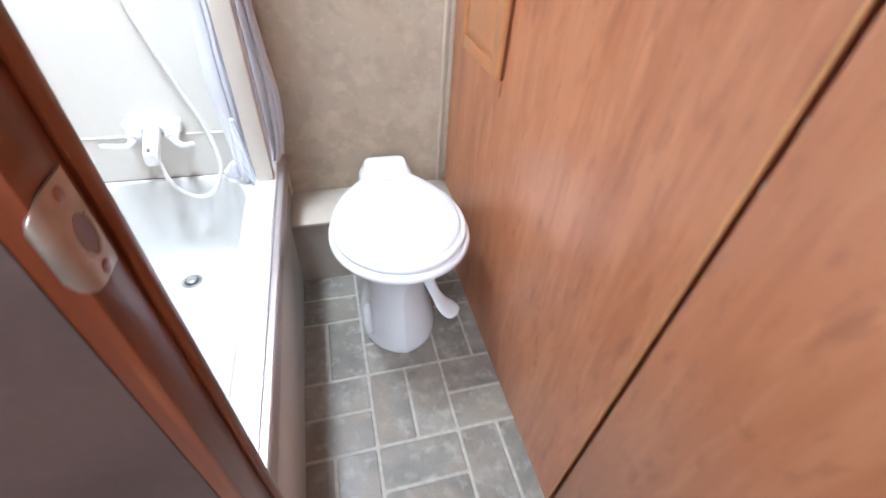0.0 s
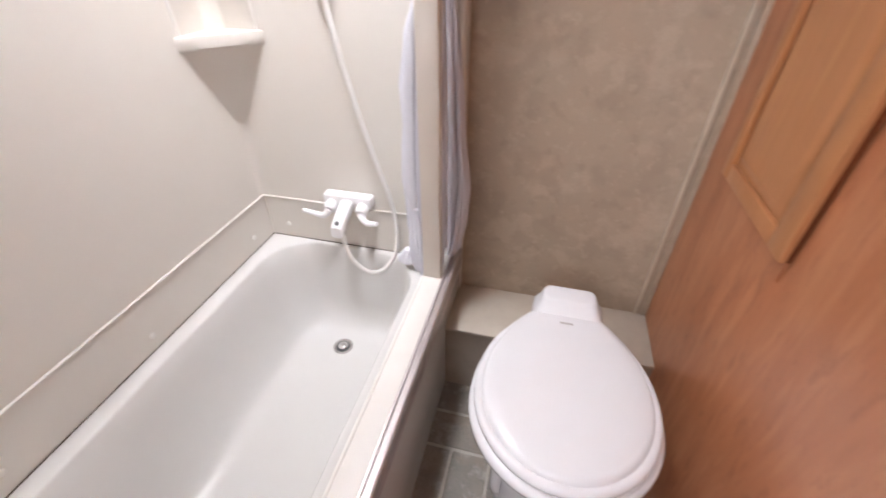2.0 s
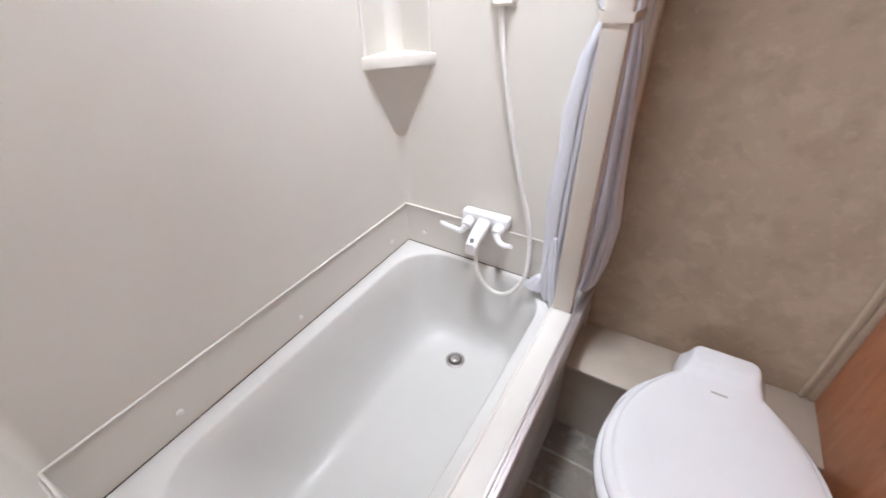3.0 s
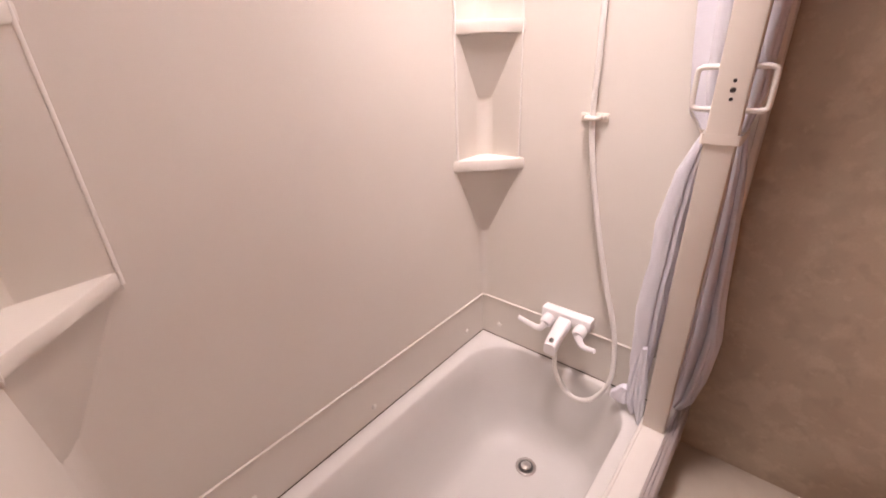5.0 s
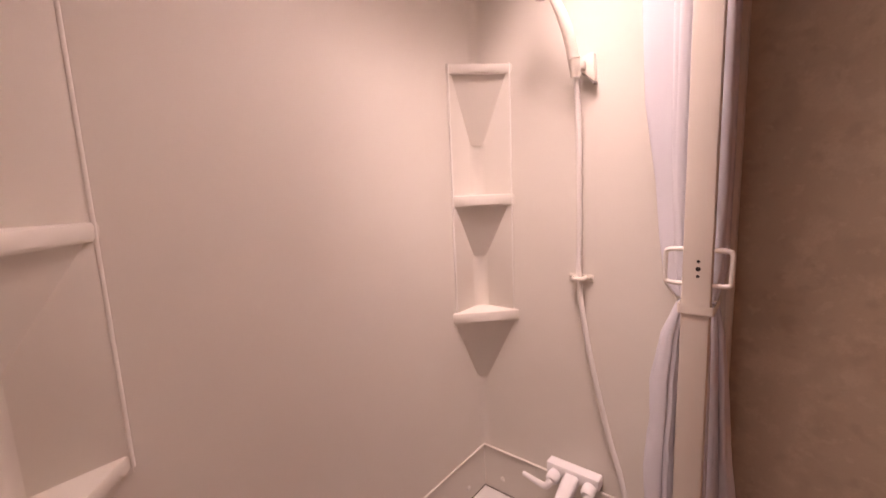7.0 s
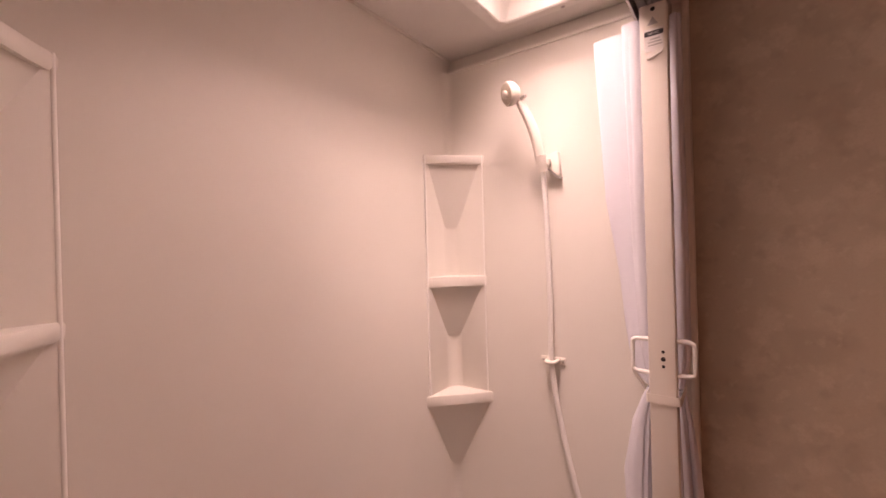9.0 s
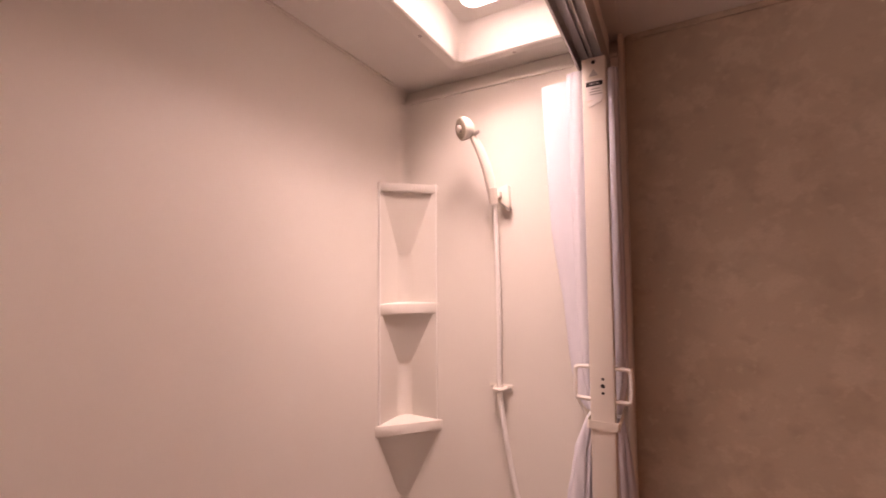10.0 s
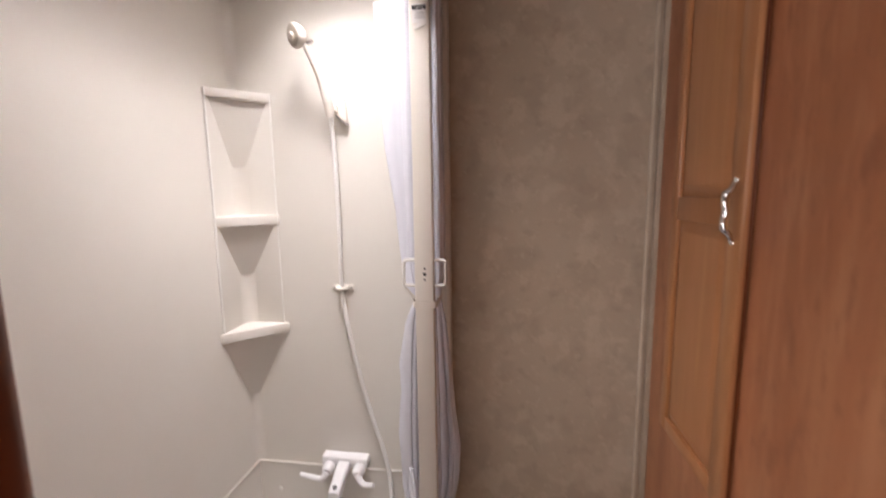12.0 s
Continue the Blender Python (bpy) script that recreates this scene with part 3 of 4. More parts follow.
FOLDS = (
    # above the strap: one broad smooth panel towards the tub, a narrower fold beside the post, slim folds on the room side
    ([(1.172, -0.203, 1.335, 0.008, 0.010), (1.20, -0.216, 1.340, 0.022, 0.012), (1.30, -0.221, 1.345, 0.031, 0.014), (1.42, -0.227, 1.350, 0.036, 0.015), (1.60, -0.246, 1.352, 0.044, 0.015), (1.70, -0.249, 1.352, 0.046, 0.015), (1.983, -0.260, 1.352, 0.049, 0.012)], 7.2, ((-105, -85, 0.14, 0.22),), 0.0),
    ([(1.172, -0.192, 1.300, 0.005, 0.008), (1.26, -0.202, 1.305, 0.011, 0.012), (1.50, -0.209, 1.310, 0.017, 0.014), (1.75, -0.211, 1.312, 0.021, 0.015), (1.982, -0.213, 1.312, 0.023, 0.015)], 8.8, ((-130, -110, 0.20, 0.22),), 0.0),
    ([(1.172, -0.139, 1.330, 0.006, 0.010), (1.24, -0.131, 1.332, 0.013, 0.015), (1.45, -0.130, 1.335, 0.013, 0.020), (1.70, -0.132, 1.335, 0.012, 0.022), (1.982, -0.132, 1.335, 0.011, 0.022)], 10.0, ((-60, -50, 0.25, 0.2),), 0.0),
    ([(1.172, -0.165, 1.350, 0.026, 0.014), (1.30, -0.165, 1.368, 0.034, 0.014), (1.966, -0.168, 1.372, 0.040, 0.014)], 12.4, (), 0.0),
    # below the strap: a broad fold on the tub side, pinched once, and a bulging one on the room side
    ([(0.490, -0.238, 1.345, 0.018, 0.012), (0.56, -0.238, 1.345, 0.027, 0.020), (0.64, -0.237, 1.345, 0.029, 0.023), (0.72, -0.239, 1.344, 0.033, 0.024), (0.80, -0.237, 1.343, 0.030, 0.022), (0.86, -0.233, 1.342, 0.027, 0.019), (0.96, -0.233, 1.340, 0.029, 0.018), (1.08, -0.220, 1.336, 0.021, 0.015), (1.135, -0.207, 1.333, 0.013, 0.012), (1.164, -0.199, 1.332, 0.008, 0.010)], 1.0, ((-52, -62, 0.42, 0.12), (-165, -150, 0.20, 0.16)), 0.07),
    ([(0.468, -0.134, 1.345, 0.012, 0.010), (0.50, -0.122, 1.348, 0.020, 0.016), (0.58, -0.115, 1.352, 0.029, 0.026), (0.70, -0.111, 1.353, 0.032, 0.028), (0.80, -0.117, 1.352, 0.024, 0.025), (0.98, -0.125, 1.346, 0.018, 0.020), (1.10, -0.132, 1.340, 0.013, 0.014), (1.164, -0.138, 1.334, 0.008, 0.010)], 4.1, ((-108, -66, 0.75, 0.20), (-45, -95, 0.28, 0.10)), 0.07),
    ([(0.465, -0.147, 1.302, 0.005, 0.009), (0.60, -0.141, 1.306, 0.008, 0.012), (0.85, -0.142, 1.308, 0.007, 0.012), (1.0, -0.143, 1.304, 0.006, 0.010), (1.164, -0.144, 1.296, 0.004, 0.008)], 5.7, ((-60, -80, 0.45, 0.25),), 0.05),
    ([(0.465, -0.165, 1.384, 0.014, 0.008), (0.80, -0.165, 1.384, 0.016, 0.008), (1.164, -0.165, 1.352, 0.018, 0.012)], 6.6, (), 0.05),
    # rumpled ends: one hanging down to the sill, one pushed out over the tub's corner
    ([(0.406, -0.204, 1.292, 0.005, 0.007), (0.44, -0.209, 1.298, 0.011, 0.010), (0.50, -0.217, 1.306, 0.015, 0.012), (0.56, -0.224, 1.314, 0.014, 0.012), (0.63, -0.229, 1.322, 0.006, 0.008)], 13.1, ((-110, -70, 0.5, 0.22), (-40, -140, 0.3, 0.2)), 0.16),
    ([(0.428, -0.262, 1.322, 0.012, 0.010), (0.438, -0.270, 1.320, 0.025, 0.013), (0.455, -0.270, 1.322, 0.024, 0.013), (0.480, -0.258, 1.328, 0.014, 0.012)], 14.6, ((-80, -100, 0.25, 0.3),), 0.12),
    ([(0.410, -0.230, 1.318, 0.006, 0.008), (0.44, -0.236, 1.320, 0.015, 0.012), (0.48, -0.240, 1.324, 0.017, 0.012), (0.54, -0.243, 1.330, 0.012, 0.012), (0.62, -0.242, 1.336, 0.008, 0.010)], 16.2, ((-120, -60, 0.5, 0.18),), 0.14))
for rows_, seed, creases, crumple in FOLDS:
    part("curtain_fold", cloth_fold(rows_, seed, creases, crumple), CURTAIN, sd, "pale lilac-white vinyl curtain cloth", smooth=80)
part("tie_strap", plane_with_hole(rounded(-0.1945, -0.1300, 1.2390, 1.352, 0.005, 4), rounded(-0.1930, -0.1315, 1.2405, 1.350, 0.004, 4), 1.160, 1.178), PVC, sd, "flat cream tie strap")
part("strap_tail", tube([(-0.199, 1.262, 1.176), (-0.208, 1.262, 1.195), (-0.221, 1.26, 1.214), (-0.221, 1.258, 1.222)], 0.0022, 6), SATIN, sd)


# ---- moulded corner shelves ----
def corner_shelf(cx, cy, sx, sy, size, low, lip, label):
    """Moulded shelf column in the corner at (cx, cy); sx, sy point into the room."""
    unit = thing("corner_shelf", (cx, cy, 0.77), label, "shelf", "moulded corner shelves")

    def tri(a, z, inset=0.0, bow=0.0):
        pts = [(cx, cy), (cx + sx * (a + 0.004), cy)]
        for k in range(1, 6):
            f = k / 6
            b = bow * math.sin(math.pi * f)
            pts.append((cx + sx * (a * (1 - f) + b), cy + sy * (a * f + b)))
        pts.append((cx, cy + sy * (a + 0.004)))
        return [(x, y, z) for x, y in pts]

    part("back_panel", join(box(min(cx, cx + sx * 0.005), max(cx, cx + sx * 0.005), min(cy, cy + sy * size), max(cy, cy + sy * size), 1.02, 1.775, 0.0015),
                            box(min(cx, cx + sx * size), max(cx, cx + sx * size), min(cy, cy + sy * 0.005), max(cy, cy + sy * 0.005), 1.02, 1.775, 0.0015)), ACRYLIC, unit)
    arc = [(cx + sx * (0.005 + 0.034 * (1 - math.cos(radians(a)))), cy + sy * (0.005 + 0.034 * (1 - math.sin(radians(a))))) for a in range(0, 91, 10)]
    part("inner_cove", prism([(cx + sx * 0.001, cy + sy * 0.001)] + arc, "z", 1.03, 1.76), ACRYLIC, unit, smooth=30)
    # raised edge beads; the whiter SATIN puts the highlight along them into the colour
    part("edge_bead", tube([(cx + sx * 0.0032, cy + sy * size, 1.03), (cx + sx * 0.0032, cy + sy * size, 1.772)], 0.0036, 10), SATIN, unit)
    part("edge_bead", tube([(cx + sx * size, cy + sy * 0.004, 1.03), (cx + sx * size, cy + sy * 0.004, 1.772)], 0.0024, 8), SATIN, unit)
    for z, a, tip_z, tip_a, th in ((1.772, size + 0.002, 1.553, 0.036, 0.026), (1.405, size + 0.002, 1.212, 0.036, lip), (1.052, low, 0.770, 0.0, lip)):
        sh = loft([tri(a - 0.004, z - th, 0, 0.003), tri(a, z - th + 0.005, 0, 0.0035), tri(a + 0.001, z - 0.006, 0, 0.0035), tri(a - 0.001, z - 0.001, 0, 0.003), tri(a - 0.006, z, 0, 0.003)])
        part("shelf", sh, ACRYLIC, unit, smooth=32)
        part("bracket", loft([tri(max(tip_a, 0.002), tip_z), tri(a - 0.012, z - th + 0.0005)]), ACRYLIC, unit, "tapered bracket under a shelf", smooth=30)
    return unit


corner_shelf(LEFT, FAR, 1, -1, 0.128, 0.140, 0.034, "cream moulded three-tier corner shelf beside the shower head")
corner_shelf(LEFT, NEAR, 1, 1, 0.153, 0.150, 0.027, "cream moulded three-tier corner shelf at the shower's end wall")

# ---- faucet, hose and shower head ----
fa = thing("bath_faucet", (-0.465, FAR, 0.59), "white plastic two-handle bath faucet on the shower wall", "faucet")
part("body", box(-0.543, -0.387, FAR - 0.042, FAR - 0.004, 0.576, 0.612, 0.006), PLASTIC, fa)
sp = [rounded(-0.486, -0.444, 0.568, 0.604, 0.008, 4), rounded(-0.487, -0.445, 0.556, 0.594, 0.010, 4), rounded(-0.489, -0.449, 0.538, 0.575, 0.010, 4), rounded(-0.490, -0.452, 0.514, 0.558, 0.010, 4), rounded(-0.489, -0.453, 0.512, 0.548, 0.010, 4)]
spout = part("spout", loft([[(x, y, z) for x, z in o] for o, y in zip(sp, (FAR - 0.03, FAR - 0.06, FAR - 0.085, FAR - 0.11, FAR - 0.122))]), PLASTIC, fa)
part("diverter", lathe([(0.007, 0), (0.007, 0.004), (0.004, 0.005)], (-0.470, FAR - 0.110, 0.557), (0, -0.55, 1), 16), GUNMETAL, spout, "small metal diverter pin")
for cx_, s, tip in ((-0.515, -1, (-0.608, FAR - 0.062, 0.556)), (-0.412, 1, (-0.352, FAR - 0.088, 0.560))):
    hd = part("handle", join(lathe([(0.017, 0), (0.019, 0.012), (0.019, 0.026), (0.014, 0.034)], (cx_, FAR - 0.036, 0.582), (0, -1, -0.25), 24),
                             tube(smooth_path([(cx_, FAR - 0.066, 0.574), (cx_ + s * 0.014, FAR - 0.076, 0.558), ((cx_ + tip[0]) / 2, (FAR - 0.074 + tip[1]) / 2, 0.553), tip], 6), lambda f: 0.0115 - 0.0045 * f, 12)), PLASTIC, fa, "lever handle")

hs = thing("hand_shower", (-0.456, FAR, 1.70), "white hand shower on a hose in a wall bracket", "hand shower")
hose_pts = [(-0.460, 1.302, 0.515), (-0.452, 1.298, 0.455), (-0.428, 1.305, 0.400), (-0.385, 1.312, 0.372), (-0.338, 1.325, 0.392), (-0.308, 1.350, 0.455), (-0.315, 1.375, 0.545),
            (-0.336, 1.384, 0.640), (-0.366, 1.386, 0.735), (-0.406, 1.386, 0.893), (-0.437, 1.386, 1.045), (-0.453, 1.386, 1.174), (-0.452, 1.386, 1.30), (-0.453, 1.386, 1.42), (-0.455, 1.383, 1.578), (-0.456, 1.372, 1.690)]
part("hose", tube(smooth_path(hose_pts, 8), 0.0068, 12), HOSE, hs, "smooth white shower hose")
br = part("wall_bracket", join(prism([(-0.449, 1.702), (-0.449, 1.738), (-0.423, 1.745), (-0.419, 1.742), (-0.416, 1.680), (-0.420, 1.677)], "y", FAR - 0.020, FAR - 0.0005, 0.002),
                               lathe([(0.0105, 0), (0.0118, 0.004), (0.0135, 0.030), (0.0135, 0.034)], (-0.4565, 1.3685, 1.696), (-0.06, -0.16, 1), 24),
                               box(-0.453, -0.438, 1.372, FAR - 0.010, 1.706, 1.726, 0.004)), PVC, hs, "cream bracket")
part("bracket_ring", lathe([(0.0135, 0), (0.0152, 0.001), (0.0152, 0.004), (0.0135, 0.005)], (-0.4595, 1.363, 1.731), (-0.08, -0.2, 1), 24), PVC, br, "raised cream collar")
# grey strip that paints the shade below the bracket plate
part("bracket_underside_shade", prism([(-0.449, 1.7015), (-0.420, 1.6765), (-0.415, 1.6765), (-0.416, 1.672), (-0.422, 1.671), (-0.449, 1.697)], "y", FAR - 0.019, FAR - 0.001), TRACKGREY, br, "thin grey strip, the bracket's underside shade in its colour")
grip = smooth_path([(-0.457, 1.370, 1.690), (-0.461, 1.362, 1.735), (-0.469, 1.350, 1.790), (-0.482, 1.340, 1.835), (-0.498, 1.332, 1.872), (-0.508, 1.330, 1.888)], 6)
part("grip", tube(grip, lambda f: 0.0122 + 0.0022 * math.sin(math.pi * min(1.0, f * 1.2)) - 0.003 * f * f, 16), PVC, hs)
ax = Vector((-0.55, -0.75, -0.22)).normalized()
hc = Vector((-0.515, 1.328, 1.905))
head = part("spray_head", lathe([(0.008, -0.012), (0.020, -0.008), (0.029, 0.002), (0.0325, 0.012), (0.0325, 0.020), (0.030, 0.024), (0.012, 0.0235)], hc, ax, 32), PVC, hs)
part("spray_face", lathe([(0.027, 0), (0.027, 0.0015), (0.025, 0.002)], hc + ax * 0.0238, ax, 32), LEDGE, head, "grey nozzle ring")
part("spray_knob", lathe([(0.011, 0), (0.011, 0.006), (0.008, 0.008)], hc + ax * 0.0255, ax, 20), PVC, head)
part("flow_button", tube([(-0.494, 1.325, 1.884), (-0.478, 1.318, 1.886)], 0.0048, 10), TRACKGREY, hs)

cl = thing("hose_clip", (-0.455, FAR, 1.174), "small white pipe clip holding the shower hose", "pipe clip")
part("saddle", join(box(-0.489, -0.420, FAR - 0.005, FAR - 0.0005, 1.164, 1.183, 0.0015), tube(smooth_path([(-0.468, FAR - 0.004, 1.174), (-0.466, 1.380, 1.174), (-0.454, 1.3755, 1.174), (-0.442, 1.380, 1.174), (-0.440, FAR - 0.004, 1.174)], 5), 0.0055, 8)), PVC, cl)
for x in (-0.482, -0.427):
    part("screw", lathe([(0.004, 0), (0.004, 0.001), (0.002, 0.002)], (x, FAR - 0.005, 1.1735), (0, -1, 0), 12), NICKEL, cl)

# ---- toilet ----
to = thing("toilet", (0.207, 0.97, 0), "white high-profile camper toilet with its lid closed", "toilet")
TX = 0.212


def egg(w, y0, y1, z, m=24, back=0.42):
    """Seat outline: round front at y0, full shoulders that draw in to a neck at y1."""
    ym = y0 + (y1 - y0) * 0.46
    front = [(TX - w * math.cos(math.pi * k / m), ym - (ym - y0) * math.sin(math.pi * k / m), z) for k in range(m)]
    hw = [(w * (1 - (1 - back) * (k / m) ** 2.1), ym + (y1 - ym) * k / m) for k in range(m + 1)]
    return front + [(TX + a, y, z) for a, y in hw] + [(TX - a, y, z) for a, y in hw[:0:-1]]


LIDZ = 0.500
part("lid", loft([egg(0.184, 0.721, 1.150, LIDZ - 0.024), egg(0.187, 0.718, 1.150, LIDZ - 0.019), egg(0.1865, 0.7185, 1.15, LIDZ - 0.012), egg(0.183, 0.723, 1.149, LIDZ - 0.007),
                  egg(0.177, 0.730, 1.147, LIDZ - 0.0055), egg(0.1725, 0.735, 1.146, LIDZ - 0.0070), egg(0.170, 0.738, 1.146, LIDZ - 0.003), egg(0.1675, 0.741, 1.145, LIDZ + 0.001), egg(0.162, 0.748, 1.143, LIDZ + 0.003),
                  egg(0.138, 0.780, 1.13, LIDZ + 0.0055), egg(0.085, 0.85, 1.10, LIDZ + 0.008), egg(0.03, 0.93, 1.0, LIDZ + 0.0088)]), PORCELAIN, to, "closed domed lid", smooth=60)
part("seat", loft([egg(0.190, 0.710, 1.140, LIDZ - 0.047, back=0.5), egg(0.195, 0.704, 1.142, LIDZ - 0.042, back=0.5), egg(0.195, 0.704, 1.142, LIDZ - 0.033, back=0.5), egg(0.191, 0.709, 1.140, LIDZ - 0.027, back=0.5), egg(0.185, 0.717, 1.138, LIDZ - 0.0245, back=0.5), egg(0.16, 0.74, 1.13, LIDZ - 0.0245, back=0.5)]), PORCELAIN, to, smooth=60)


def ell(w, y0, y1, z, p=2.4, n=48):
    out = []
    for k in range(n):
        a = 2 * math.pi * k / n
        c, s = math.cos(a), math.sin(a)
        out.append((TX + w * math.copysign(abs(c) ** (2 / p), c), (y0 + y1) / 2 + (y1 - y0) / 2 * math.copysign(abs(s) ** (2 / p), s), z))
    return out


def stem(w, y0, y1, z, crease, n=48):
    """Pedestal outline: two flat front facets that meet in an upright crease, round at the back."""
    out = []
    for k in range(n):
        a = 2 * math.pi * k / n
        c, d = math.cos(a), math.sin(a)
        x, deep = abs(c) ** 0.8, abs(d) ** 0.8
        if d < 0:
            deep *= 1 - 0.26 * crease * x
        out.append((TX + w * math.copysign(x, c), (y0 + y1) / 2 + (y1 - y0) / 2 * math.copysign(deep, d), z))
    return out


part("bowl", loft([stem(0.124, 0.818, 1.16, 0.0, 0.6), stem(0.130, 0.811, 1.17, 0.012, 0.65), stem(0.129, 0.812, 1.17, 0.035, 0.8), stem(0.117, 0.826, 1.17, 0.085, 0.95), stem(0.101, 0.846, 1.16, 0.15, 1.0), stem(0.092, 0.857, 1.15, 0.22, 1.0),
                   stem(0.100, 0.842, 1.15, 0.30, 0.9), stem(0.118, 0.808, 1.155, 0.35, 0.45), ell(0.145, 0.778, 1.165, 0.392, 2.3),
                   ell(0.172, 0.742, 1.17, 0.425, 2.2), ell(0.186, 0.720, 1.175, 0.446, 2.1), ell(0.189, 0.715, 1.175, 0.456, 2.1), ell(0.175, 0.73, 1.17, 0.458, 2.1)]), PORCELAIN, to, smooth=33)
part("side_cover", loft([[(TX - 0.098 - d, 0.925 + r * 0.95 * math.cos(a), 0.080 + 1.15 * r * math.sin(a)) for a in np.linspace(0, 2 * math.pi, 32, endpoint=False)]
                         for r, d in ((0.052, 0.0), (0.052, 0.012), (0.048, 0.020), (0.040, 0.025), (0.026, 0.028), (0.008, 0.029))]), PORCELAIN, to, "rounded side cover", smooth=180)
part("hinge_block", loft([[(x, y, z) for x, y in rounded(TX - wx, TX + wx, y0, y1, 0.018, 5)] for wx, y0, y1, z in
                          ((0.086, 1.112, 1.207, 0.455), (0.083, 1.118, 1.207, 0.494), (0.076, 1.126, 1.206, 0.504), (0.069, 1.140, 1.205, 0.516), (0.065, 1.150, 1.204, 0.528), (0.062, 1.152, 1.203, 0.533), (0.056, 1.156, 1.199, 0.535))]), PORCELAIN, to, smooth=60)
part("maker_mark", box(TX - 0.018, TX + 0.012, 1.100, 1.105, LIDZ + 0.004, LIDZ + 0.0088), GREYINK, to, "tiny grey embossed mark")
ped = smooth_path([(0.282, 0.975, 0.262), (0.305, 0.945, 0.228), (0.326, 0.918, 0.180), (0.346, 0.897, 0.146), (0.368, 0.876, 0.130), (0.392, 0.852, 0.122)], 6)
WIDE = [(0.0, 0.024, 0.022), (0.25, 0.020, 0.016), (0.45, 0.020, 0.012), (0.60, 0.029, 0.010), (0.76, 0.037, 0.0085), (0.90, 0.036, 0.0075), (0.97, 0.027, 0.006), (1.0, 0.009, 0.003)]
rings = []
for k, p in enumerate(ped):
    p = Vector(p)
    ahead = (Vector(ped[min(k + 1, len(ped) - 1)]) - Vector(ped[max(k - 1, 0)])).normalized()
    across = ahead.cross(Vector((0, 0, 1))).normalized()
    up = across.cross(ahead)
    hw, hh = lerp(WIDE, k / (len(ped) - 1))
    rings.append([tuple(p + across * hw * math.cos(a) + up * hh * math.sin(a)) for a in np.linspace(0, 2 * math.pi, 20, endpoint=False)])
part("flush_pedal", loft(rings), PORCELAIN, to, "white paddle-shaped foot flush pedal", smooth=180)

# ---- wall cabinet door set into the wood wall ----
cb = thing("cabinet", (WOODX, 1.13, 0.84), "honey oak cabinet door with two raised panels in the wood wall", "cabinet")
DY0, DY1, DZ0, DZ1, DX = 0.976, 1.297, 0.842, 1.985, 0.466
# the dark colour stands in for shade on the oak door's edge
dr = part("door", box(DX + 0.012, WOODX - 0.0025, DY0 + 0.002, DY1 - 0.002, DZ0 + 0.002, DZ1 - 0.002), MAHOGANY, cb, "backing of the oak door, its edge shade put in the dark colour")
for y0, y1 in ((DY0, DY0 + 0.050), (DY1 - 0.036, DY1)):
    part("stile", box(DX, DX + 0.0125, y0, y1, DZ0, DZ1, 0.004), HONEY, dr)
for z0, z1 in ((DZ0, DZ0 + 0.034), (1.394, 1.450), (DZ1 - 0.05, DZ1)):
    part("rail", box(DX + 0.0008, DX + 0.0125, DY0 + 0.048, DY1 - 0.034, z0, z1, 0.003), HONEY, dr)


def raised_panel(z0, z1):
    y0, y1 = DY0 + 0.049, DY1 - 0.035

    def ring(i, x, arch=0.0):
        pts = [(x, y0 + i, z0 + i), (x, y1 - i, z0 + i)]
        for k in range(9):
            f = k / 8
            pts.append((x, y1 - i - (y1 - y0 - 2 * i) * f, z1 - i + arch * (math.sin(math.pi * f) ** 2)))
        return pts
    return loft([ring(0, WOODX - 0.003), ring(0, DX + 0.0118), ring(0.004, DX + 0.0115), ring(0.024, DX + 0.003), ring(0.027, DX + 0.0015), ring(0.030, DX + 0.0012)])


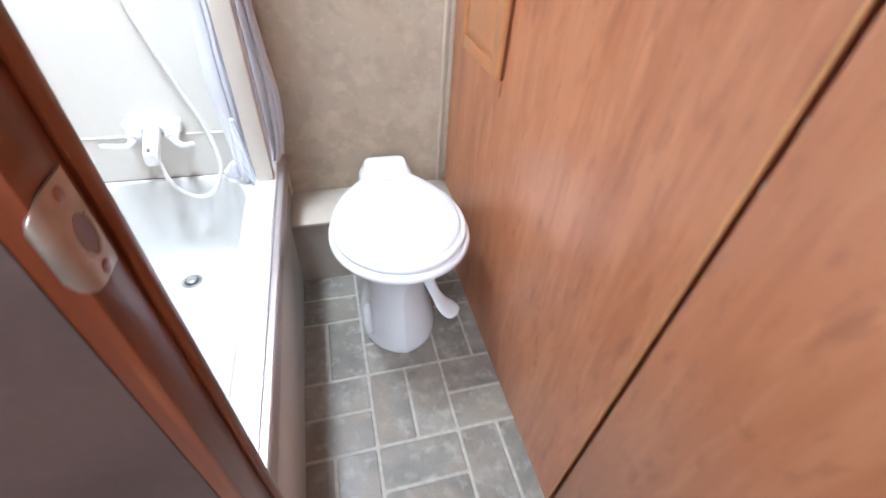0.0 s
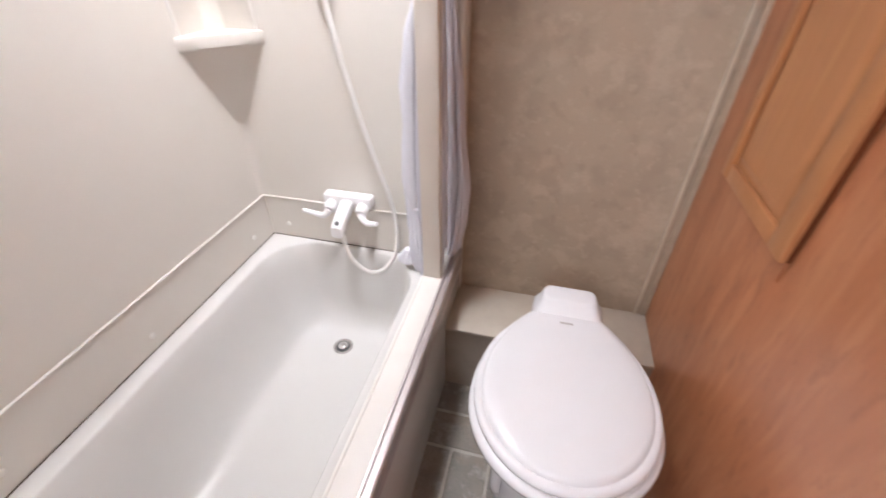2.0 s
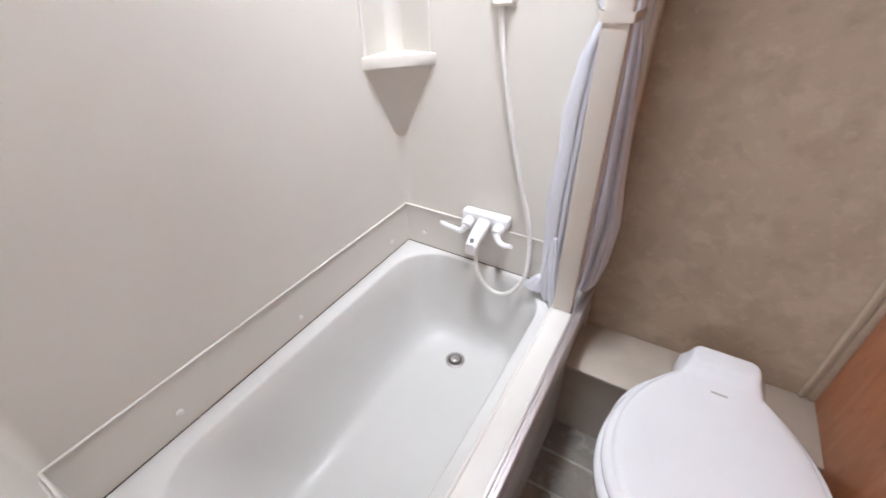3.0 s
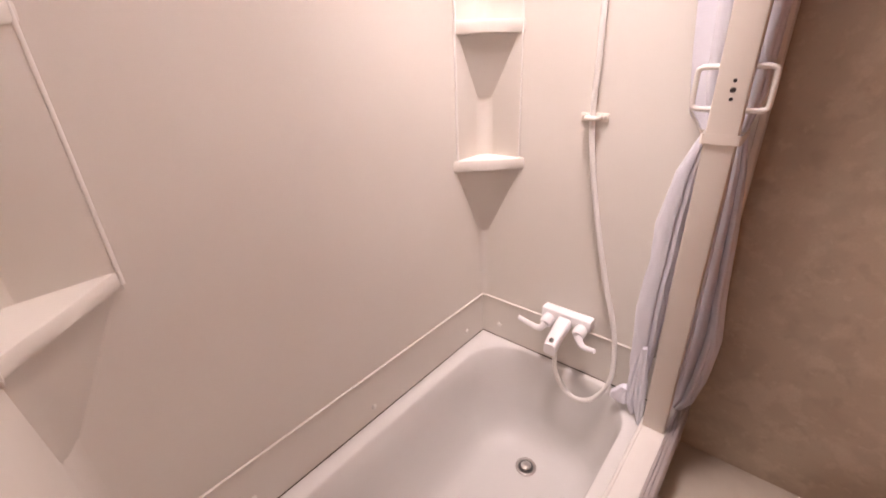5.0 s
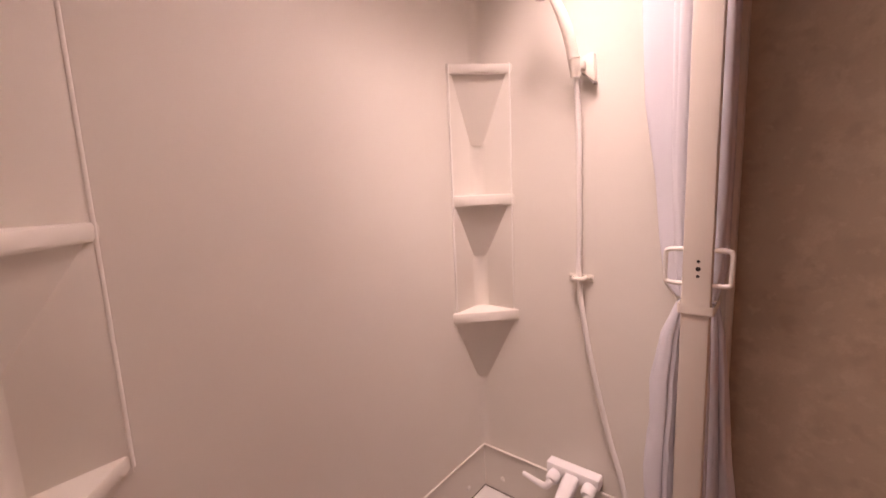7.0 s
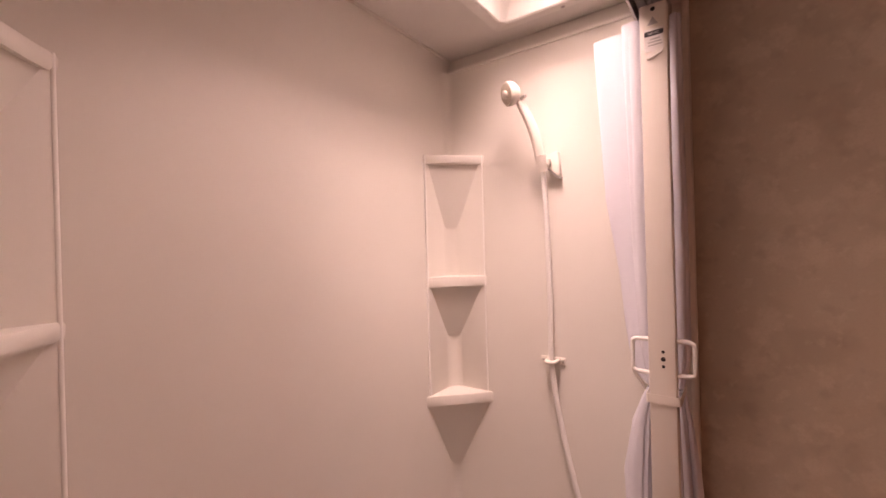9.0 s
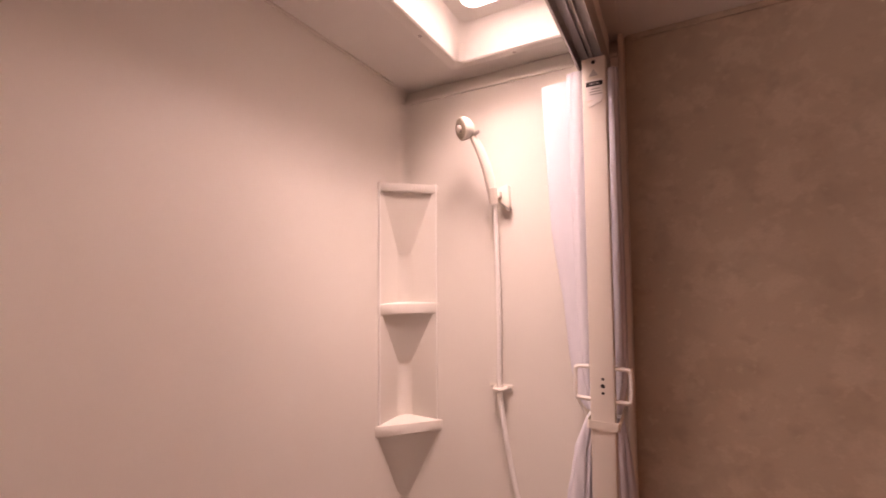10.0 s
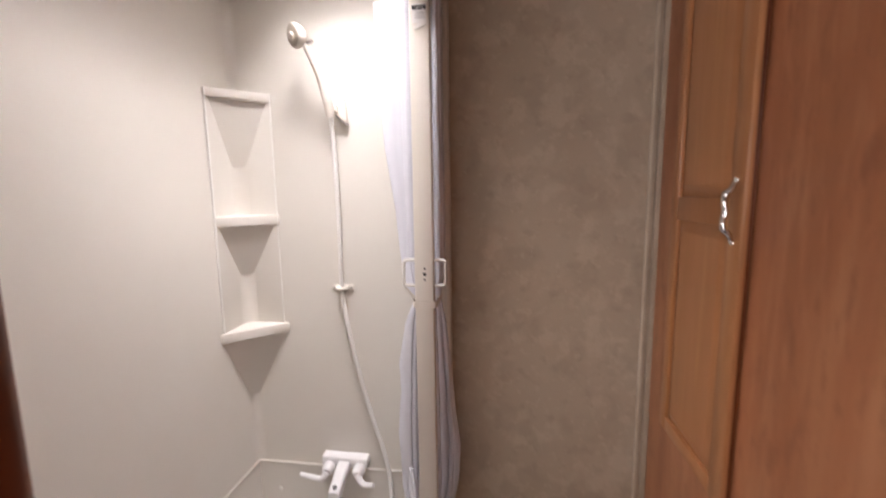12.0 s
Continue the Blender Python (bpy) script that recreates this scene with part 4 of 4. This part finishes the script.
part("raised_panel", raised_panel(DZ0 + 0.033, 1.395), HONEY, dr)
part("raised_panel", raised_panel(1.449, DZ1 - 0.051), HONEY, dr)
pull = smooth_path([(DX + 0.001, 1.004, 1.484), (DX - 0.003, 1.004, 1.478), (DX - 0.010, 1.0, 1.466), (DX - 0.020, 1.0, 1.456), (DX - 0.021, 1.0, 1.440), (DX - 0.018, 1.0, 1.425), (DX - 0.021, 1.0, 1.410), (DX - 0.020, 1.0, 1.394), (DX - 0.010, 1.0, 1.384), (DX - 0.003, 1.004, 1.372), (DX + 0.001, 1.004, 1.366)], 6)
part("handle", tube(pull, lambda f: 0.0042 + 0.0016 * abs(math.cos(math.pi * 4 * f)), 12), CHROME, dr, "wavy polished metal pull")
put("cabinet_face_frame", box(WOODX - 0.003, WOODX + 0.001, 0.985, PAPERY - 0.002, 0.80, TOP), WOOD, None, "cherry face frame round the cabinet door", "trim", "structure", smooth=0)

# ---- floor bricks ----
MOD, GAP = 0.2358, 0.0090


def brick_mesh(w, d):
    o = rounded(-w / 2, w / 2, -d / 2, d / 2, 0.005, 2)
    i = rounded(-w / 2 + 0.003, w / 2 - 0.003, -d / 2 + 0.003, d / 2 - 0.003, 0.004, 2)
    bm = loft([[(x, y, -0.0015) for x, y in o], [(x, y, 0.0) for x, y in i]])
    me = bpy.data.meshes.new("brick")
    bm.to_mesh(me)
    bm.free()
    me.materials.append(BRICK)
    return me


flat, upright = brick_mesh(MOD - GAP, MOD / 2 - GAP), brick_mesh(MOD / 2 - GAP, MOD - GAP)
for cxi in range(-5, 3):
    for cyi in range(-8, 5):
        x0, y0 = 0.077 + cxi * MOD, 0.527 + cyi * MOD
        if (cyi >= -1 and x0 < -0.2) or x0 > 0.5 or y0 > 1.25 or y0 < -1.5:
            continue
        for h in (0, 1):
            if (cxi + cyi) % 2 == 0:
                b, px, py = upright, x0 + MOD * (0.25 + 0.5 * h), y0 + MOD / 2
            else:
                b, px, py = flat, x0 + MOD / 2, y0 + MOD * (0.25 + 0.5 * h)
            ob = new("brick", b)
            ob.parent = floor
            ob.location = (px, py, 0)
